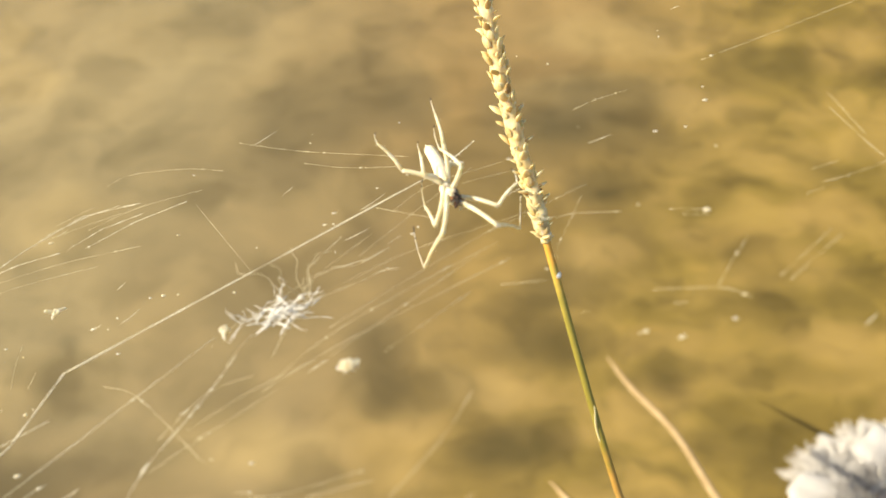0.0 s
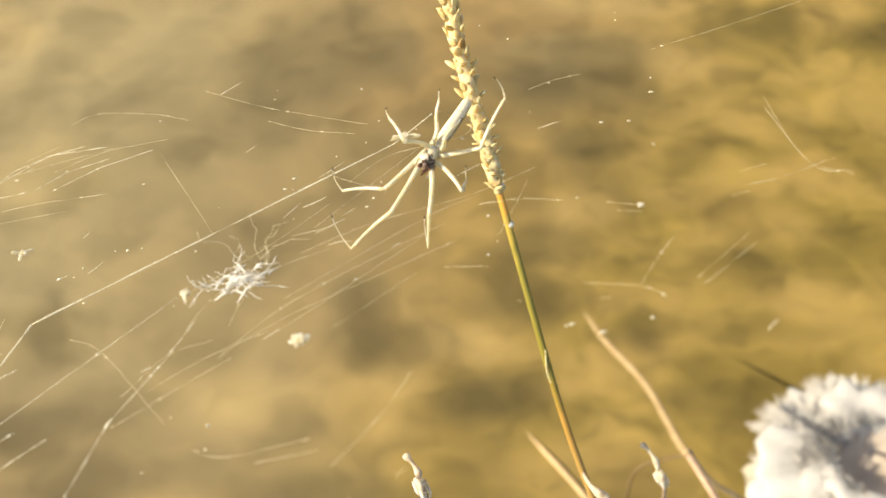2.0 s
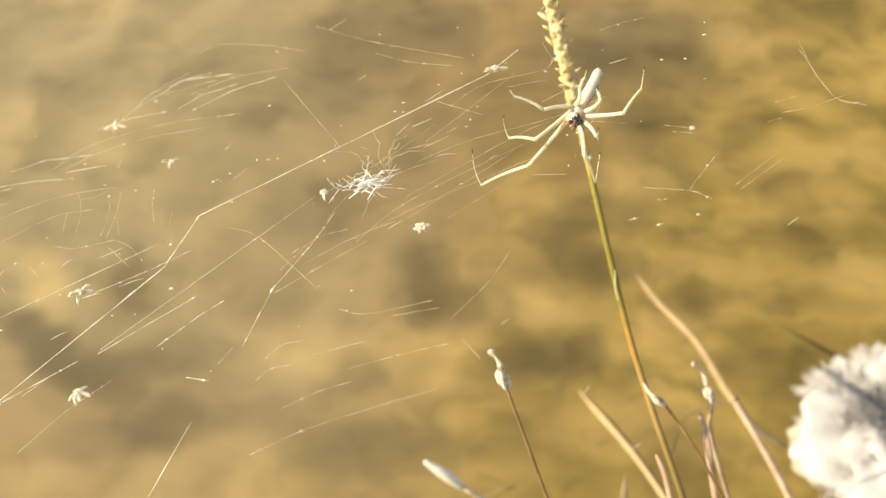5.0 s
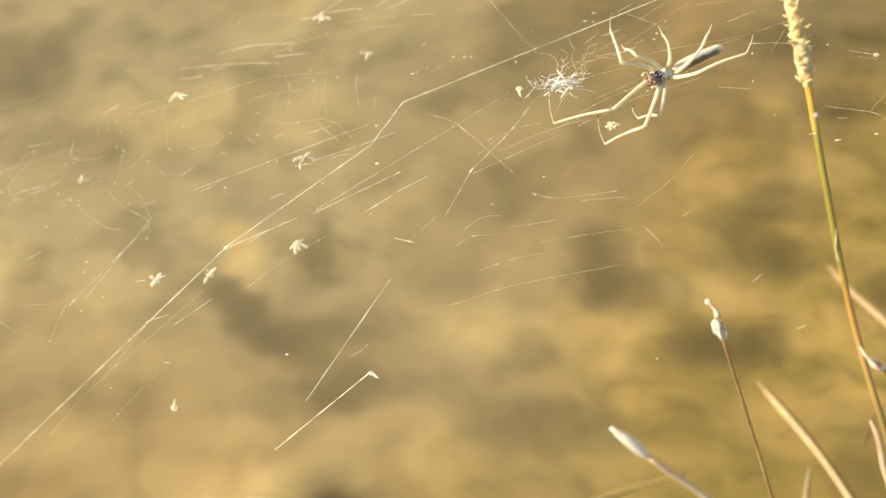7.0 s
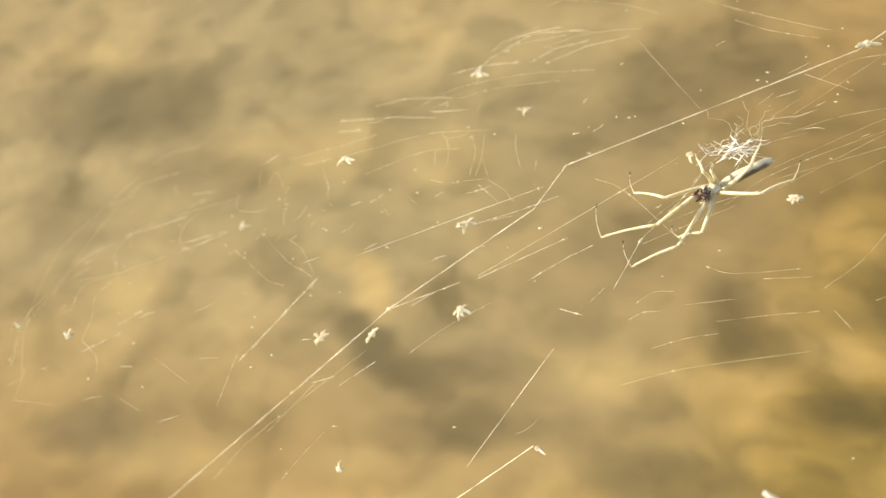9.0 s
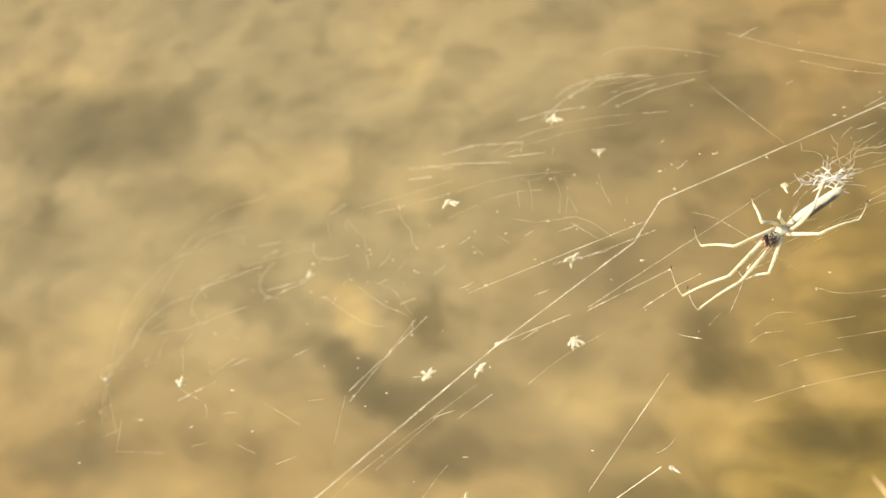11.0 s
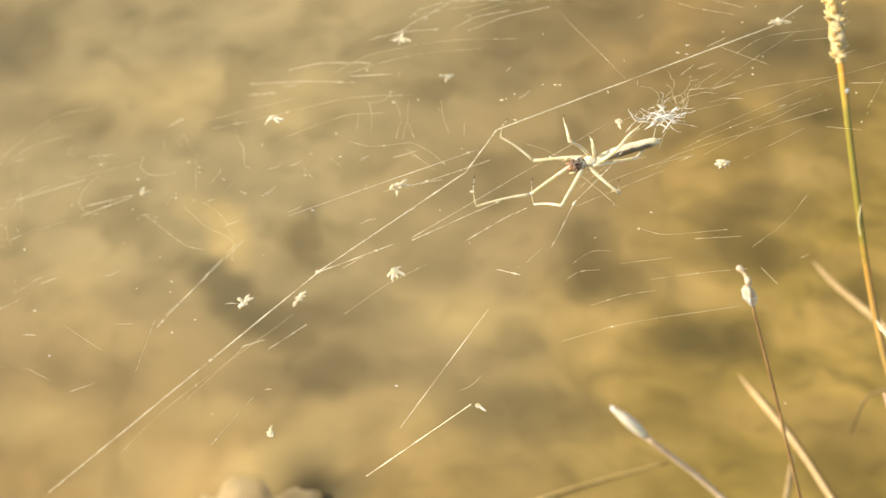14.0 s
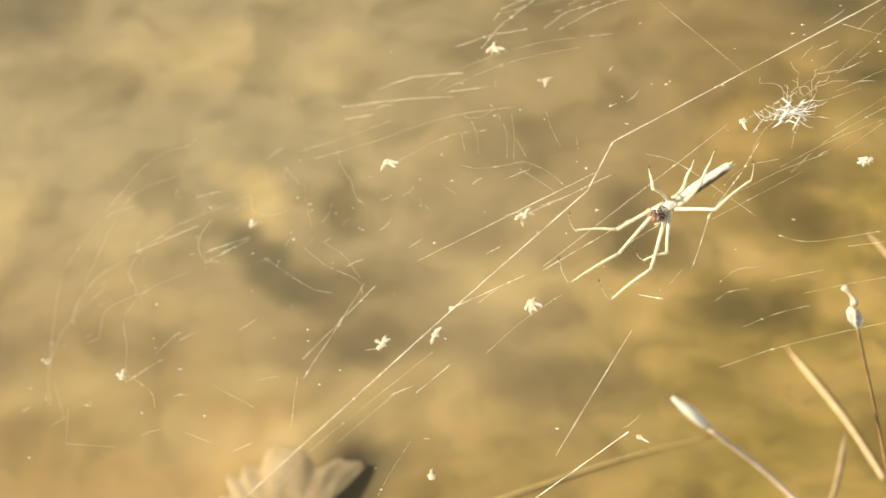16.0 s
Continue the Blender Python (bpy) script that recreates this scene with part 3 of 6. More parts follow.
# ---- plants ----
def grass_with_head():
    top = empty("grass_stem", (0.165, -0.12, bed(0.165, -0.12)), "green and orange grass stem with a pale seed spike", "grass")
    base = top.location

    def here(pts):
        return [Vector(p) - base for p in pts]
    line = curve_points(here([(0.165, -0.12, 0.05), (0.135, -0.05, 0.125), (0.0791, 0.0374, 0.1896), (0.0549, 0.0678, 0.2413), (0.0474, 0.0789, 0.2562), (0.0405, 0.0898, 0.2723), (0.0291, 0.1123, 0.3033)]), 10)
    n = len(line)
    bm = bmesh.new()
    tube(bm, line, [0.00072 - 0.00014 * i / n for i in range(n)], 10)
    part("stalk", bm, STALK, top)
    # swollen joints and a torn leaf sheath
    for at, r, long in (((0.0306, 0.1098, 0.2999), 0.0008, 0.8), ((0.0324, 0.1062, 0.2950), 0.0006, 1.0)):
        bm = bmesh.new()
        lump(bm, Vector(at) - base, (r, r, r * long), at[0] * 100, 0.35, 2)
        part("joint", bm, CREAM, top)
    # a cream neck with a bud leaves the stem and runs on as a thin orange twig
    bm = bmesh.new()
    pts = curve_points(here([(0.0457, 0.0812, 0.2597), (0.0466, 0.0792, 0.2595), (0.0478, 0.0774, 0.2600), (0.0497, 0.0762, 0.2599)]), 6)
    tube(bm, pts, [0.00028 + 0.0002 * (i / len(pts)) + 0.0004 * math.sin(math.pi * min(1, max(0, i / len(pts) * 2.2 - 1.1))) for i in range(len(pts))], 8)
    for v in bm.verts:
        v.co += Vector((1, 0.3, 0.5)) * 0.00012 * noise.noise(v.co * 2500)
    part("side_bud", bm, BUD, top, "cream neck and bud on the stem")
    bm = bmesh.new()
    pts = curve_points(here([(0.0496, 0.0762, 0.2599), (0.0554, 0.0706, 0.2545), (0.0609, 0.0651, 0.2473), (0.0722, 0.0562, 0.2284), (0.1050, 0.0100, 0.1600)]))
    tube(bm, pts, [0.00026 + 0.00010 * noise.noise(Vector((i * 0.8, 0, 0))) for i in range(len(pts))], 6)
    part("twig", bm, BROWN, top, "thin orange-brown twig")
    for path, r, mats in (([(0.0490, 0.0700, 0.2506), (0.0509, 0.0672, 0.2477), (0.0548, 0.0615, 0.2381), (0.0700, 0.0444, 0.2091)], 0.0006, PINK), ([(0.0385, 0.0935, 0.2790), (0.0390, 0.0915, 0.2757), (0.0402, 0.0900, 0.2728)], 0.0003, HUSK)):
        bm = bmesh.new()
        pts = curve_points(here(path))
        tube(bm, pts, [r * (0.5 + 0.5 * fade(0, 4, i)) for i in range(len(pts))], 6, 0.45)
        part("leaf_sheath", bm, mats, top, "dry torn sheath")
    # seed spike: an axis with overlapping spikelets
    axis = curve_points(here([(0.0307, 0.1093, 0.2990), (0.0291, 0.1123, 0.3033), (0.0247, 0.1215, 0.3145), (0.0212, 0.1310, 0.3260), (0.0154, 0.1470, 0.3440), (0.0094, 0.1620, 0.3620)]), 14)
    bm = bmesh.new()
    m = len(axis)
    smooth_axis = [axis[i].lerp(axis[i + 1], k / 3) for i in range(m - 1) for k in range(3)] + [axis[-1]]
    total = len(smooth_axis)
    tube(bm, smooth_axis, [0.00075 + 0.00042 * fade(0, 27, i) - 0.0004 * i / total for i in range(total)], 16)
    for v in bm.verts:
        i = min(range(0, total, 3), key=lambda q: (smooth_axis[q] - v.co).length_squared)
        out = v.co - smooth_axis[i]
        d = (smooth_axis[min(i + 3, total - 1)] - smooth_axis[max(i - 3, 0)]).normalized()
        out -= d * out.dot(d)
        v.co += out * (0.28 * noise.noise(v.co * 1400) + 0.20 * noise.noise(v.co * 600))
    head = part("seed_head", bm, HUSK, top, "pale straw-coloured seed spike")
    meshes = []
    for v in range(4):
        b2 = bmesh.new()
        ln, wd = 0.0012 + 0.00018 * v, 0.00044 + 0.00006 * v
        steps = 7
        rings = []
        for i in range(steps + 1):
            s = i / steps
            w = wd * math.sin(math.pi * min(1, 0.12 + s * 0.88)) ** 0.8 + 0.00006
            rings.append([b2.verts.new((w * math.cos(a), w * 0.42 * math.sin(a) + 0.0003 * s * s, ln * s)) for a in (2 * math.pi * k / 6 for k in range(6))])
        for a, c in zip(rings, rings[1:]):
            for k in range(6):
                b2.faces.new((a[k], a[(k + 1) % 6], c[(k + 1) % 6], c[k]))
        b2.faces.new(reversed(rings[0])), b2.faces.new(rings[-1])
        meshes.append(mesh_of(b2, "spikelet", HUSK))
    rnd = random.Random(11)
    count = 250
    for k in range(count):
        s = k / count
        i = min(m - 2, int(s * (m - 1)))
        p = axis[i].lerp(axis[i + 1], s * (m - 1) - i)
        d = (axis[i + 1] - axis[i]).normalized()
        turn = k * 2.4 + rnd.uniform(-0.4, 0.4)
        u = d.orthogonal().normalized()
        out = u * math.cos(turn) + d.cross(u) * math.sin(turn)
        lean = rnd.uniform(0.0, 0.3) if rnd.random() < 0.5 else rnd.uniform(0.3, 1.1)
        z = (d * math.cos(lean) + out * math.sin(lean)).normalized()
        y = (out - z * out.dot(z)).normalized()
        size = rnd.uniform(0.5, 1.15)
        ob = new("spikelet", meshes[k % 4])
        ob.parent = head
        ob.matrix_local = Matrix.Translation(p + out * (0.00048 + 0.00052 * fade(0.0, 0.34, s))) @ Matrix((y.cross(z), y, z)).transposed().to_4x4() @ Matrix.Diagonal((size * 1.15, size, size * rnd.uniform(0.9, 1.35), 1))
    return top


def budded_stalk(name, bud_top, bud, low, foot, label, mats, r, sheath=()):
    """A thin stalk with a swollen bud and a curled dry tip."""
    foot = Vector((foot[0], foot[1], bed(foot[0], foot[1])))
    top = empty(name, foot, label, "plant", "dry stalks")
    bud, tip, low = Vector(bud) - foot, Vector(bud_top) - foot, Vector(low) - foot
    bm = bmesh.new()
    pts = curve_points([Vector((0, 0, 0)), low * 0.45 + Vector((0, 0, low.z * 0.1)), low, bud], 10)
    tube(bm, pts, [r * (1.5 - 0.6 * i / len(pts)) for i in range(len(pts))], 7)
    part("stalk", bm, mats, top)
    way = (tip - bud).normalized()
    bm = bmesh.new()
    lump(bm, (0, 0, 0), (0.00085, 0.00085, 0.0015), bud.x * 300, 0.4, 3, 2.0)
    ob = part("bud", bm, BUD, top, "wrinkled pale bud")
    ob.matrix_local = Matrix.Translation(bud + way * 0.0008) @ way.to_track_quat("Z", "Y").to_matrix().to_4x4()
    bm = bmesh.new()
    side = way.orthogonal().normalized()
    pts = curve_points([bud + way * 0.002, bud.lerp(tip, 0.55) + side * 0.0006, tip - way * 0.0008, tip - side * 0.0007], 6)
    tube(bm, pts, [0.0003 + 0.0003 * math.sin(i / len(pts) * 6) ** 2 for i in range(len(pts))], 6)
    part("curled_tip", bm, BUD, top, "dry curled tip")
    if sheath:
        bm = bmesh.new()
        pts = curve_points([Vector(p) - foot for p in sheath])
        tube(bm, pts, [0.00045 + 0.0003 * fade(0, 6, i) for i in range(len(pts))], 7, 0.6)
        part("leaf_sheath", bm, PINK, top, "pale split sheath")
    for k in range(4):
        bm = bmesh.new()
        a = k * 1.57
        o = Vector((math.cos(a), math.sin(a), 0)) * 0.0007
        tube(bm, [bud + o * 0.4 - way * 0.0014, bud + o * 1.3, bud + o * 1.5 + way * 0.0016], [0.0002, 0.00035, 0.0001], 4, 0.4)
        part("bract", bm, CREAM, top)


def cream_tipped_stalk():
    foot = Vector((0.15, -0.06, bed(0.15, -0.06)))
    top = empty("sheathed_stalk", foot, "pinkish dry stalk ending in a swollen cream-white sheath", "plant", "dry stalks")
    tip, low = Vector((-0.0007, 0.0972, 0.1674)), Vector((0.042, 0.0823, 0.133))
    joint = tip.lerp(low, 0.25)
    bm = bmesh.new()
    pts = curve_points([Vector((0, 0, 0)), Vector((0.100, 0.040, 0.1000)) - foot, low - foot, joint - foot], 10)
    tube(bm, pts, [0.0012 - 0.0004 * i / len(pts) for i in range(len(pts))], 8)
    part("stalk", bm, PEACH, top)
    bm = bmesh.new()
    pts = curve_points([joint - foot, joint.lerp(tip, 0.5) - foot + Vector((0, 0, 0.0006)), tip - foot], 8)
    n = len(pts)
    tube(bm, pts, [0.0009 + 0.0009 * math.sin(math.pi * min(1, 0.1 + i / n)) - 0.0003 * i / n for i in range(n)], 10)
    part("sheath", bm, CREAM, top, "cream-white sheath")


def bent_blade():
    """A pinkish stalk that bends over at a joint into a long leaf dipping to the water, with a short side leaf."""
    foot = Vector((0.14, 0.0, bed(0.14, 0.0)))
    top = empty("bent_reed", foot, "pinkish dry reed bent over, its leaf dipping to the water", "plant", "dry stalks")
    for name, path, wide, mats in (
            ("stalk", [foot, (0.118, 0.048, 0.170), (0.1083, 0.0785, 0.1651), (0.1040, 0.0995, 0.1592), (0.1004, 0.1138, 0.1556), (0.0954, 0.1287, 0.1526)], (0.0010, 0.0013), PINK),
            ("leaf", [(0.0965, 0.1270, 0.1530), (0.0945, 0.1320, 0.1500), (0.0962, 0.1699, 0.1140), (0.0900, 0.2050, 0.0840), (0.0875, 0.2338, 0.0594)], (0.0014, 0.0012), STRAW),
            ("side_leaf", [(0.0954, 0.1287, 0.1526), (0.1035, 0.1219, 0.1453), (0.1158, 0.1186, 0.1369)], (0.0011, 0.0009), STRAW),
            ("twig", [(0.0962, 0.1275, 0.1528), (0.0862, 0.1325, 0.1274), (0.0848, 0.1261, 0.1065)], (0.0008, 0.0006), BARK)):
        pts = curve_points([Vector(p) - foot for p in path], 10)
        n = len(pts)
        bm = bmesh.new()
        radii = [(wide[0] + (wide[1] - wide[0]) * i / n) * (1 if i < n * 0.75 or name == "stalk" else max(0.12, 1 - ((i / n - 0.75) / 0.25) ** 1.6)) * (1 + 0.12 * noise.noise(Vector((i * 0.7, wide[0] * 5000, 0)))) for i in range(n)]
        tube(bm, pts, radii, 9, 0.6)
        part(name, bm, mats, top)


def blade(name, points, widths, mats, label):
    """A rolled dry leaf blade that tapers to its tip."""
    foot = Vector(points[0])
    pts = curve_points([Vector(p) - foot for p in points], 10)
    n = len(pts)
    bm = bmesh.new()
    radii = []
    for i in range(n):
        s = i / (n - 1)
        w = widths[0] + (widths[1] - widths[0]) * s
        radii.append(w * (1 if s < 0.75 else max(0.12, 1 - ((s - 0.75) / 0.25) ** 1.6)) * (1 + 0.12 * noise.noise(Vector((i * 0.7, points[0][0] * 50, 0)))))
    tube(bm, pts, radii, 9, 0.6)
    ob = part(name, bm, mats)
    ob.location = foot
    tagged(ob, label, "leaf", "dry blades")


GRASS = grass_with_head()
budded_stalk("budded_stalk", (0.0164, 0.0741, 0.2832), (0.0187, 0.0702, 0.2795), (0.0318, 0.0484, 0.2520), (0.12, -0.10), "thin brown stalk with a wrinkled pale bud and curled tip", BROWN, 0.00027)
budded_stalk("budded_stalk", (0.0570, 0.0875, 0.2555), (0.0605, 0.0825, 0.2510), (0.0688, 0.0723, 0.2248), (0.16, -0.05), "stouter pinkish stalk with a split dry bud", PINK, 0.00045, [(0.0572, 0.0774, 0.2540), (0.0590, 0.0726, 0.2500), (0.0623, 0.0655, 0.2391), (0.0682, 0.0563, 0.2223), (0.1000, 0.0200, 0.1500)])
cream_tipped_stalk()
bent_blade()
blade("dry_blade", [(x, y, bed(x, y) + 0.0003) for x, y in ((0.108, 0.14), (0.09, 0.169), (0.065, 0.201))], (0.0012, 0.0014), PEACH, "broad pale dry blade sunken on the pond bed")
blade("dry_blade", [(0.074, 0.098, bed(0.074, 0.098)), (0.0746, 0.1147, 0.0449), (0.0765, 0.1371, 0.0584)], (0.0014, 0.0015), STRAW, "short yellowish blade stub at the water")


# ---- spider web ----
HUB = Vector((-0.0318, 0.0582, 0.3014))


def sheet(x, y):
    """Height of the slack web over its hub, in metres."""
    return min(0.026, 0.00959 + 0.2766 * x -0.1233 * y -0.203 * x * x +0.894 * x * y -0.288 * y * y)


def spot(x, y, z=None):
    """A point of the web in millimetres from its hub."""
    x, y = x / 1000, y / 1000
    return Vector((x, y, sheet(x, y) if z is None else z / 1000))


def web():
    top = empty("orb_web", HUB, "slack torn web of glinting threads hung with silk and chaff", "spider web")
    rnd = random.Random(21)
    thick = {"b": 0.000064, "m": 0.000031, "f": 0.000018}

    def thread(kind, *points):
        pts = curve_points([spot(*p) for p in points], 9) if kind == "f" else straight_points([spot(*p) for p in points], 12 if kind == "m" else 24)
        bm = bmesh.new()
        r = thick[kind]
        start = rnd.random() * 90
        # glints put into the shape: thicker stretches look bright, thin ones nearly vanish
        tube(bm, pts, [r * ((0.12 if kind != "b" else 0.26) + (1.3 if kind != "b" else 1.0) * max(0.0, 0.45 + 1.1 * noise.noise(Vector((start + i * 0.36, 0, 0)))) + 0.45 * rnd.random() ** 2) for i, _ in enumerate(pts)], 4)
        # dew-like beads and dust on the thread
        for _ in range(int(len(pts) * (0.16 if kind != "f" else 0.08))):
            i = rnd.randrange(len(pts) - 1)
            p = pts[i].lerp(pts[i + 1], rnd.random())
            s = rnd.uniform(0.00005, 0.00013)
            lump(bm, p, (s * rnd.uniform(0.8, 2.2), s, s), rnd.random() * 50, 0.3, 1)
        part("thread", bm, FAINT if kind == "f" else SILK, top)

    thread("f", (-69.8, 34.7, -21.6), (-66.1, 28.0, -19.2))
    thread("f", (-62.5, 31.5, -17.2), (-58.8, 27.3, -14.5), (-55.8, 23.7, -12.2))
    thread("f", (-48.8, 30.6, -10.1), (-45.7, 24.7, -7.9), (-41.7, 19.5, -5.4))
    thread("f", (-20.7, 24.8, 1.3), (-19.6, 20.7, 2.2))
    thread("f", (-19.2, 27.4, 1.4), (-17.7, 23.4, 2.3), (-16.9, 19.6, 3.1))
    thread("f", (-10.4, 20.9, 4.9), (-8.1, 16.0, 6.6))
    thread("f", (-92.7, 8.4, -19.9), (-87.4, 2.5, -16.3), (-83.4, -1.2, -14.0))
    thread("f", (-96.0, 17.2, -23.6), (-90.0, 10.0, -19.9))
    thread("f", (-22.4, 13.6, 2.6), (-19.6, 11.1, 3.8))
    thread("f", (-26.5, 11.5, 1.9), (-23.9, 8.6, 3.2))
    thread("m", (-86.6, 29.5, -25.6), (-81.2, 30.7, -25.3))
    thread("m", (-69.7, 36.4, -21.4), (-65.3, 37.6, -19.2))
    thread("m", (-49.4, 38.9, -11.9), (-42.2, 37.1, -8.5))
    thread("m", (-25.3, 36.0, -1.1), (-16.9, 34.3, 2.1))
    thread("m", (-75.9, 10.8, -16.8), (-63.5, 12.3, -12.6))
    thread("f", (-49.0, -20.2, -1.0), (-45.9, -19.6, -0.9))
    thread("f", (-25.0, -37.8, 3.5), (-23.6, -33.6, 2.8), (-21.6, -29.9, 3.1))
    thread("f", (19.7, -11.4, 17.6), (21.9, -9.8, 18.4), (24.4, -9.7, 19.0))
    thread("f", (13.8, -10.6, 15.5), (15.4, -8.5, 15.9))
    thread("m", (9.9, -11.4, 14.1), (13.1, -12.5, 15.2))
    thread("f", (34.4, -8.0, 21.3), (39.6, -7.8, 22.5))
    thread("m", (-6.4, 3.3, 10.5), (-0.5, 6.2, 10.8), (5.5, 9.0, 11.8))
    thread("f", (-5.8, 26.0, 5.3), (-4.6, 21.7, 6.6), (-2.5, 16.6, 8.4))
    thread("f", (-12.0, 27.3, 3.3), (-10.8, 21.7, 4.6), (-10.3, 16.4, 5.8))
    thread("f", (-0.2, 18.4, 8.7), (0.3, 15.3, 9.6))
    thread("m", (4.6, 23.3, 9.4), (5.9, 23.6, 9.8))
    thread("f", (-8.3, 15.1, 6.8), (-4.7, 12.2, 8.6), (-1.2, 8.2, 10.4))
    thread("m", (25.5, 9.9, 17.9), (23.1, 5.3, 17.4), (18.9, -0.7, 16.4), (17.5, -5.9, 16.5), (16.6, -8.7, 16.3))
    thread("f", (47.2, -1.3, 23.7), (44.6, -5.6, 23.6), (40.8, -9.4, 22.7))
    thread("f", (47.0, -10.4, 24.1), (46.1, -11.0, 23.9))
    thread("f", (71.2, 10.7, 26.3), (69.0, 7.7, 26.3), (67.3, 5.2, 26.3))
    thread("f", (84.6, 15.3, 29.8), (87.0, 13.3, 30.7))
    thread("f", (50.2, 11.3, 22.6), (54.3, 10.5, 23.4))
    thread("m", (-19.5, 44.4, 0.5), (-16.8, 50.7, -0.6), (-10.1, 57.5, -0.5), (0.5, 54.9, 2.9))
    thread("f", (24.8, -2.1, 18.3), (15.3, 8.7, 14.6), (10.4, 11.9, 12.9))
    thread("f", (29.3, 7.8, 19.2), (30.2, 11.2, 19.1), (32.6, 14.6, 19.3), (38.3, 16.8, 19.9))
    thread("m", (60.3, 1.5, 25.5), (61.2, 1.7, 25.6))
    thread("m", (63.0, 0.2, 26.1), (63.6, 0.3, 26.2))
    thread("f", (56.5, 5.2, 24.5), (57.1, 5.3, 24.5))
    thread("f", (63.7, 4.3, 25.6), (64.7, 4.1, 25.9))
    thread("f", (14.5, 63.3, 5.9), (24.8, 52.9, 10.7), (31.9, 47.1, 13.5), (41.1, 40.3, 16.8))
    thread("f", (37.7, 30.4, 17.4), (43.9, 25.5, 19.3))
    thread("f", (25.8, -11.9, 19.7), (31.6, -10.9, 20.8))
    thread("m", (-17.7, -9.4, 4.2), (-6.2, -6.4, 9.5))
    thread("m", (-21.5, -22.8, 3.8), (-16.6, -18.8, 5.2))
    thread("f", (-49.6, 6.9, -6.0), (-42.2, 1.1, -2.9), (-35.5, -2.5, -1.0), (-34.0, -6.4, -0.6))
    thread("f", (19.7, -22.2, 16.7), (27.4, -20.1, 19.5), (39.7, -17.7, 22.6))
    thread("f", (-11.0, -17.7, 7.5), (-5.9, -13.3, 9.2), (-0.4, -10.0, 11.0))
    thread("f", (34.6, 10.2, 20.2), (48.3, 19.6, 21.0), (53.9, 22.6, 21.1))
    thread("f", (35.1, 5.9, 21.1), (48.7, 17.0, 21.5))
    thread("f", (40.0, 4.8, 22.3), (47.5, 10.8, 22.5))
    thread("f", (36.5, 21.1, 18.8), (48.5, 33.8, 19.2))
    thread("m", (-5.1, 46.0, 2.7), (1.6, 49.1, 4.1), (9.4, 49.6, 6.4))
    thread("f", (-26.1, 37.0, -1.5), (-19.2, 37.4, 1.7), (-11.9, 39.7, 2.5), (-1.3, 40.6, 3.9))
    thread("f", (-54.3, 30.1, -12.7), (-41.3, 29.1, -6.8), (-24.6, 29.7, -0.3), (-11.4, 28.9, 3.1))
    thread("f", (-34.3, 21.5, -2.9), (-23.7, 25.1, 0.2), (-16.0, 24.5, 2.7))
    thread("m", (-72.9, 7.3, -14.2), (-63.7, 11.6, -12.5))
    thread("f", (-89.7, -8.8, -13.2), (-92.1, -2.5, -15.9), (-87.7, 0.4, -15.7), (-75.6, 5.9, -14.5))
    thread("f", (-76.3, -18.6, -5.4), (-80.4, -12.4, -9.4), (-85.5, -6.1, -13.0))
    thread("f", (-19.9, 17.5, 2.6), (-15.4, 15.7, 4.2), (-8.3, 15.1, 6.8))
    thread("f", (-42.7, 21.4, -6.0), (-40.5, 16.2, -4.3), (-37.9, 13.5, -3.0))
    thread("f", (-54.5, 23.4, -11.5), (-51.8, 17.5, -8.9), (-48.3, 10.6, -6.4))
    thread("f", (-14.4, 27.7, 2.6), (-12.3, 22.7, 4.1), (-11.6, 17.3, 5.2))
    thread("f", (-9.0, 13.8, 6.8), (-2.4, 6.9, 10.5))
    thread("f", (-41.1, -28.0, 0.9), (-41.9, -22.9, 0.0), (-42.5, -18.6, -0.7))
    thread("f", (-56.4, -21.7, -0.4), (-48.4, -25.0, -0.1))
    thread("f", (-58.2, -29.9, 0.9), (-53.6, -31.2, 0.7))
    thread("f", (-93.6, -23.2, -11.4), (-100.5, -11.9, -15.2), (-101.2, 0.0, -19.3), (-102.4, 5.8, -21.6), (-99.6, 11.2, -22.6))
    thread("f", (-84.5, -31.0, -7.0), (-88.3, -24.2, -9.5))
    thread("f", (-84.5, -31.0, -7.0), (-71.0, -32.4, -1.1))
    thread("f", (-75.9, -18.8, -5.0), (-66.4, -23.6, 0.7), (-64.6, -26.2, 1.1))
    thread("f", (-90.9, 16.4, -22.4), (-87.2, 21.6, -23.8), (-72.1, 28.0, -22.9))
    thread("f", (-60.4, 34.2, -16.4), (-47.3, 33.2, -10.0), (-36.6, 33.5, -5.6))
    thread("f", (-29.6, 38.6, -3.3), (-22.0, 40.8, 0.2), (-9.0, 43.5, 2.2), (4.9, 41.2, 6.2))
    thread("m", (-8.3, 46.7, 2.1), (-4.3, 50.5, 2.2), (2.1, 50.9, 4.0))
    thread("f", (-6.6, 51.2, 1.7), (0.9, 53.2, 3.4), (11.4, 51.2, 6.9))
    thread("f", (-45.5, 7.1, -4.8), (-40.0, 3.4, -2.6), (-35.1, -2.2, -0.8))
    thread("m", (-3.4, -6.0, 10.5), (3.0, -2.6, 12.2), (8.5, 0.6, 13.3))
    thread("m", (4.2, -6.6, 12.3), (9.5, -2.6, 13.6), (12.5, -1.0, 14.5))
    thread("f", (22.2, 2.1, 17.3), (28.0, 4.6, 19.0), (33.6, 6.2, 20.4))
    thread("f", (60.1, 26.0, 21.5), (52.9, 22.7, 21.0), (42.6, 20.0, 20.1), (35.4, 16.7, 19.5))
    thread("f", (59.2, 24.1, 21.6), (57.5, 19.7, 22.2), (55.6, 15.2, 22.7))
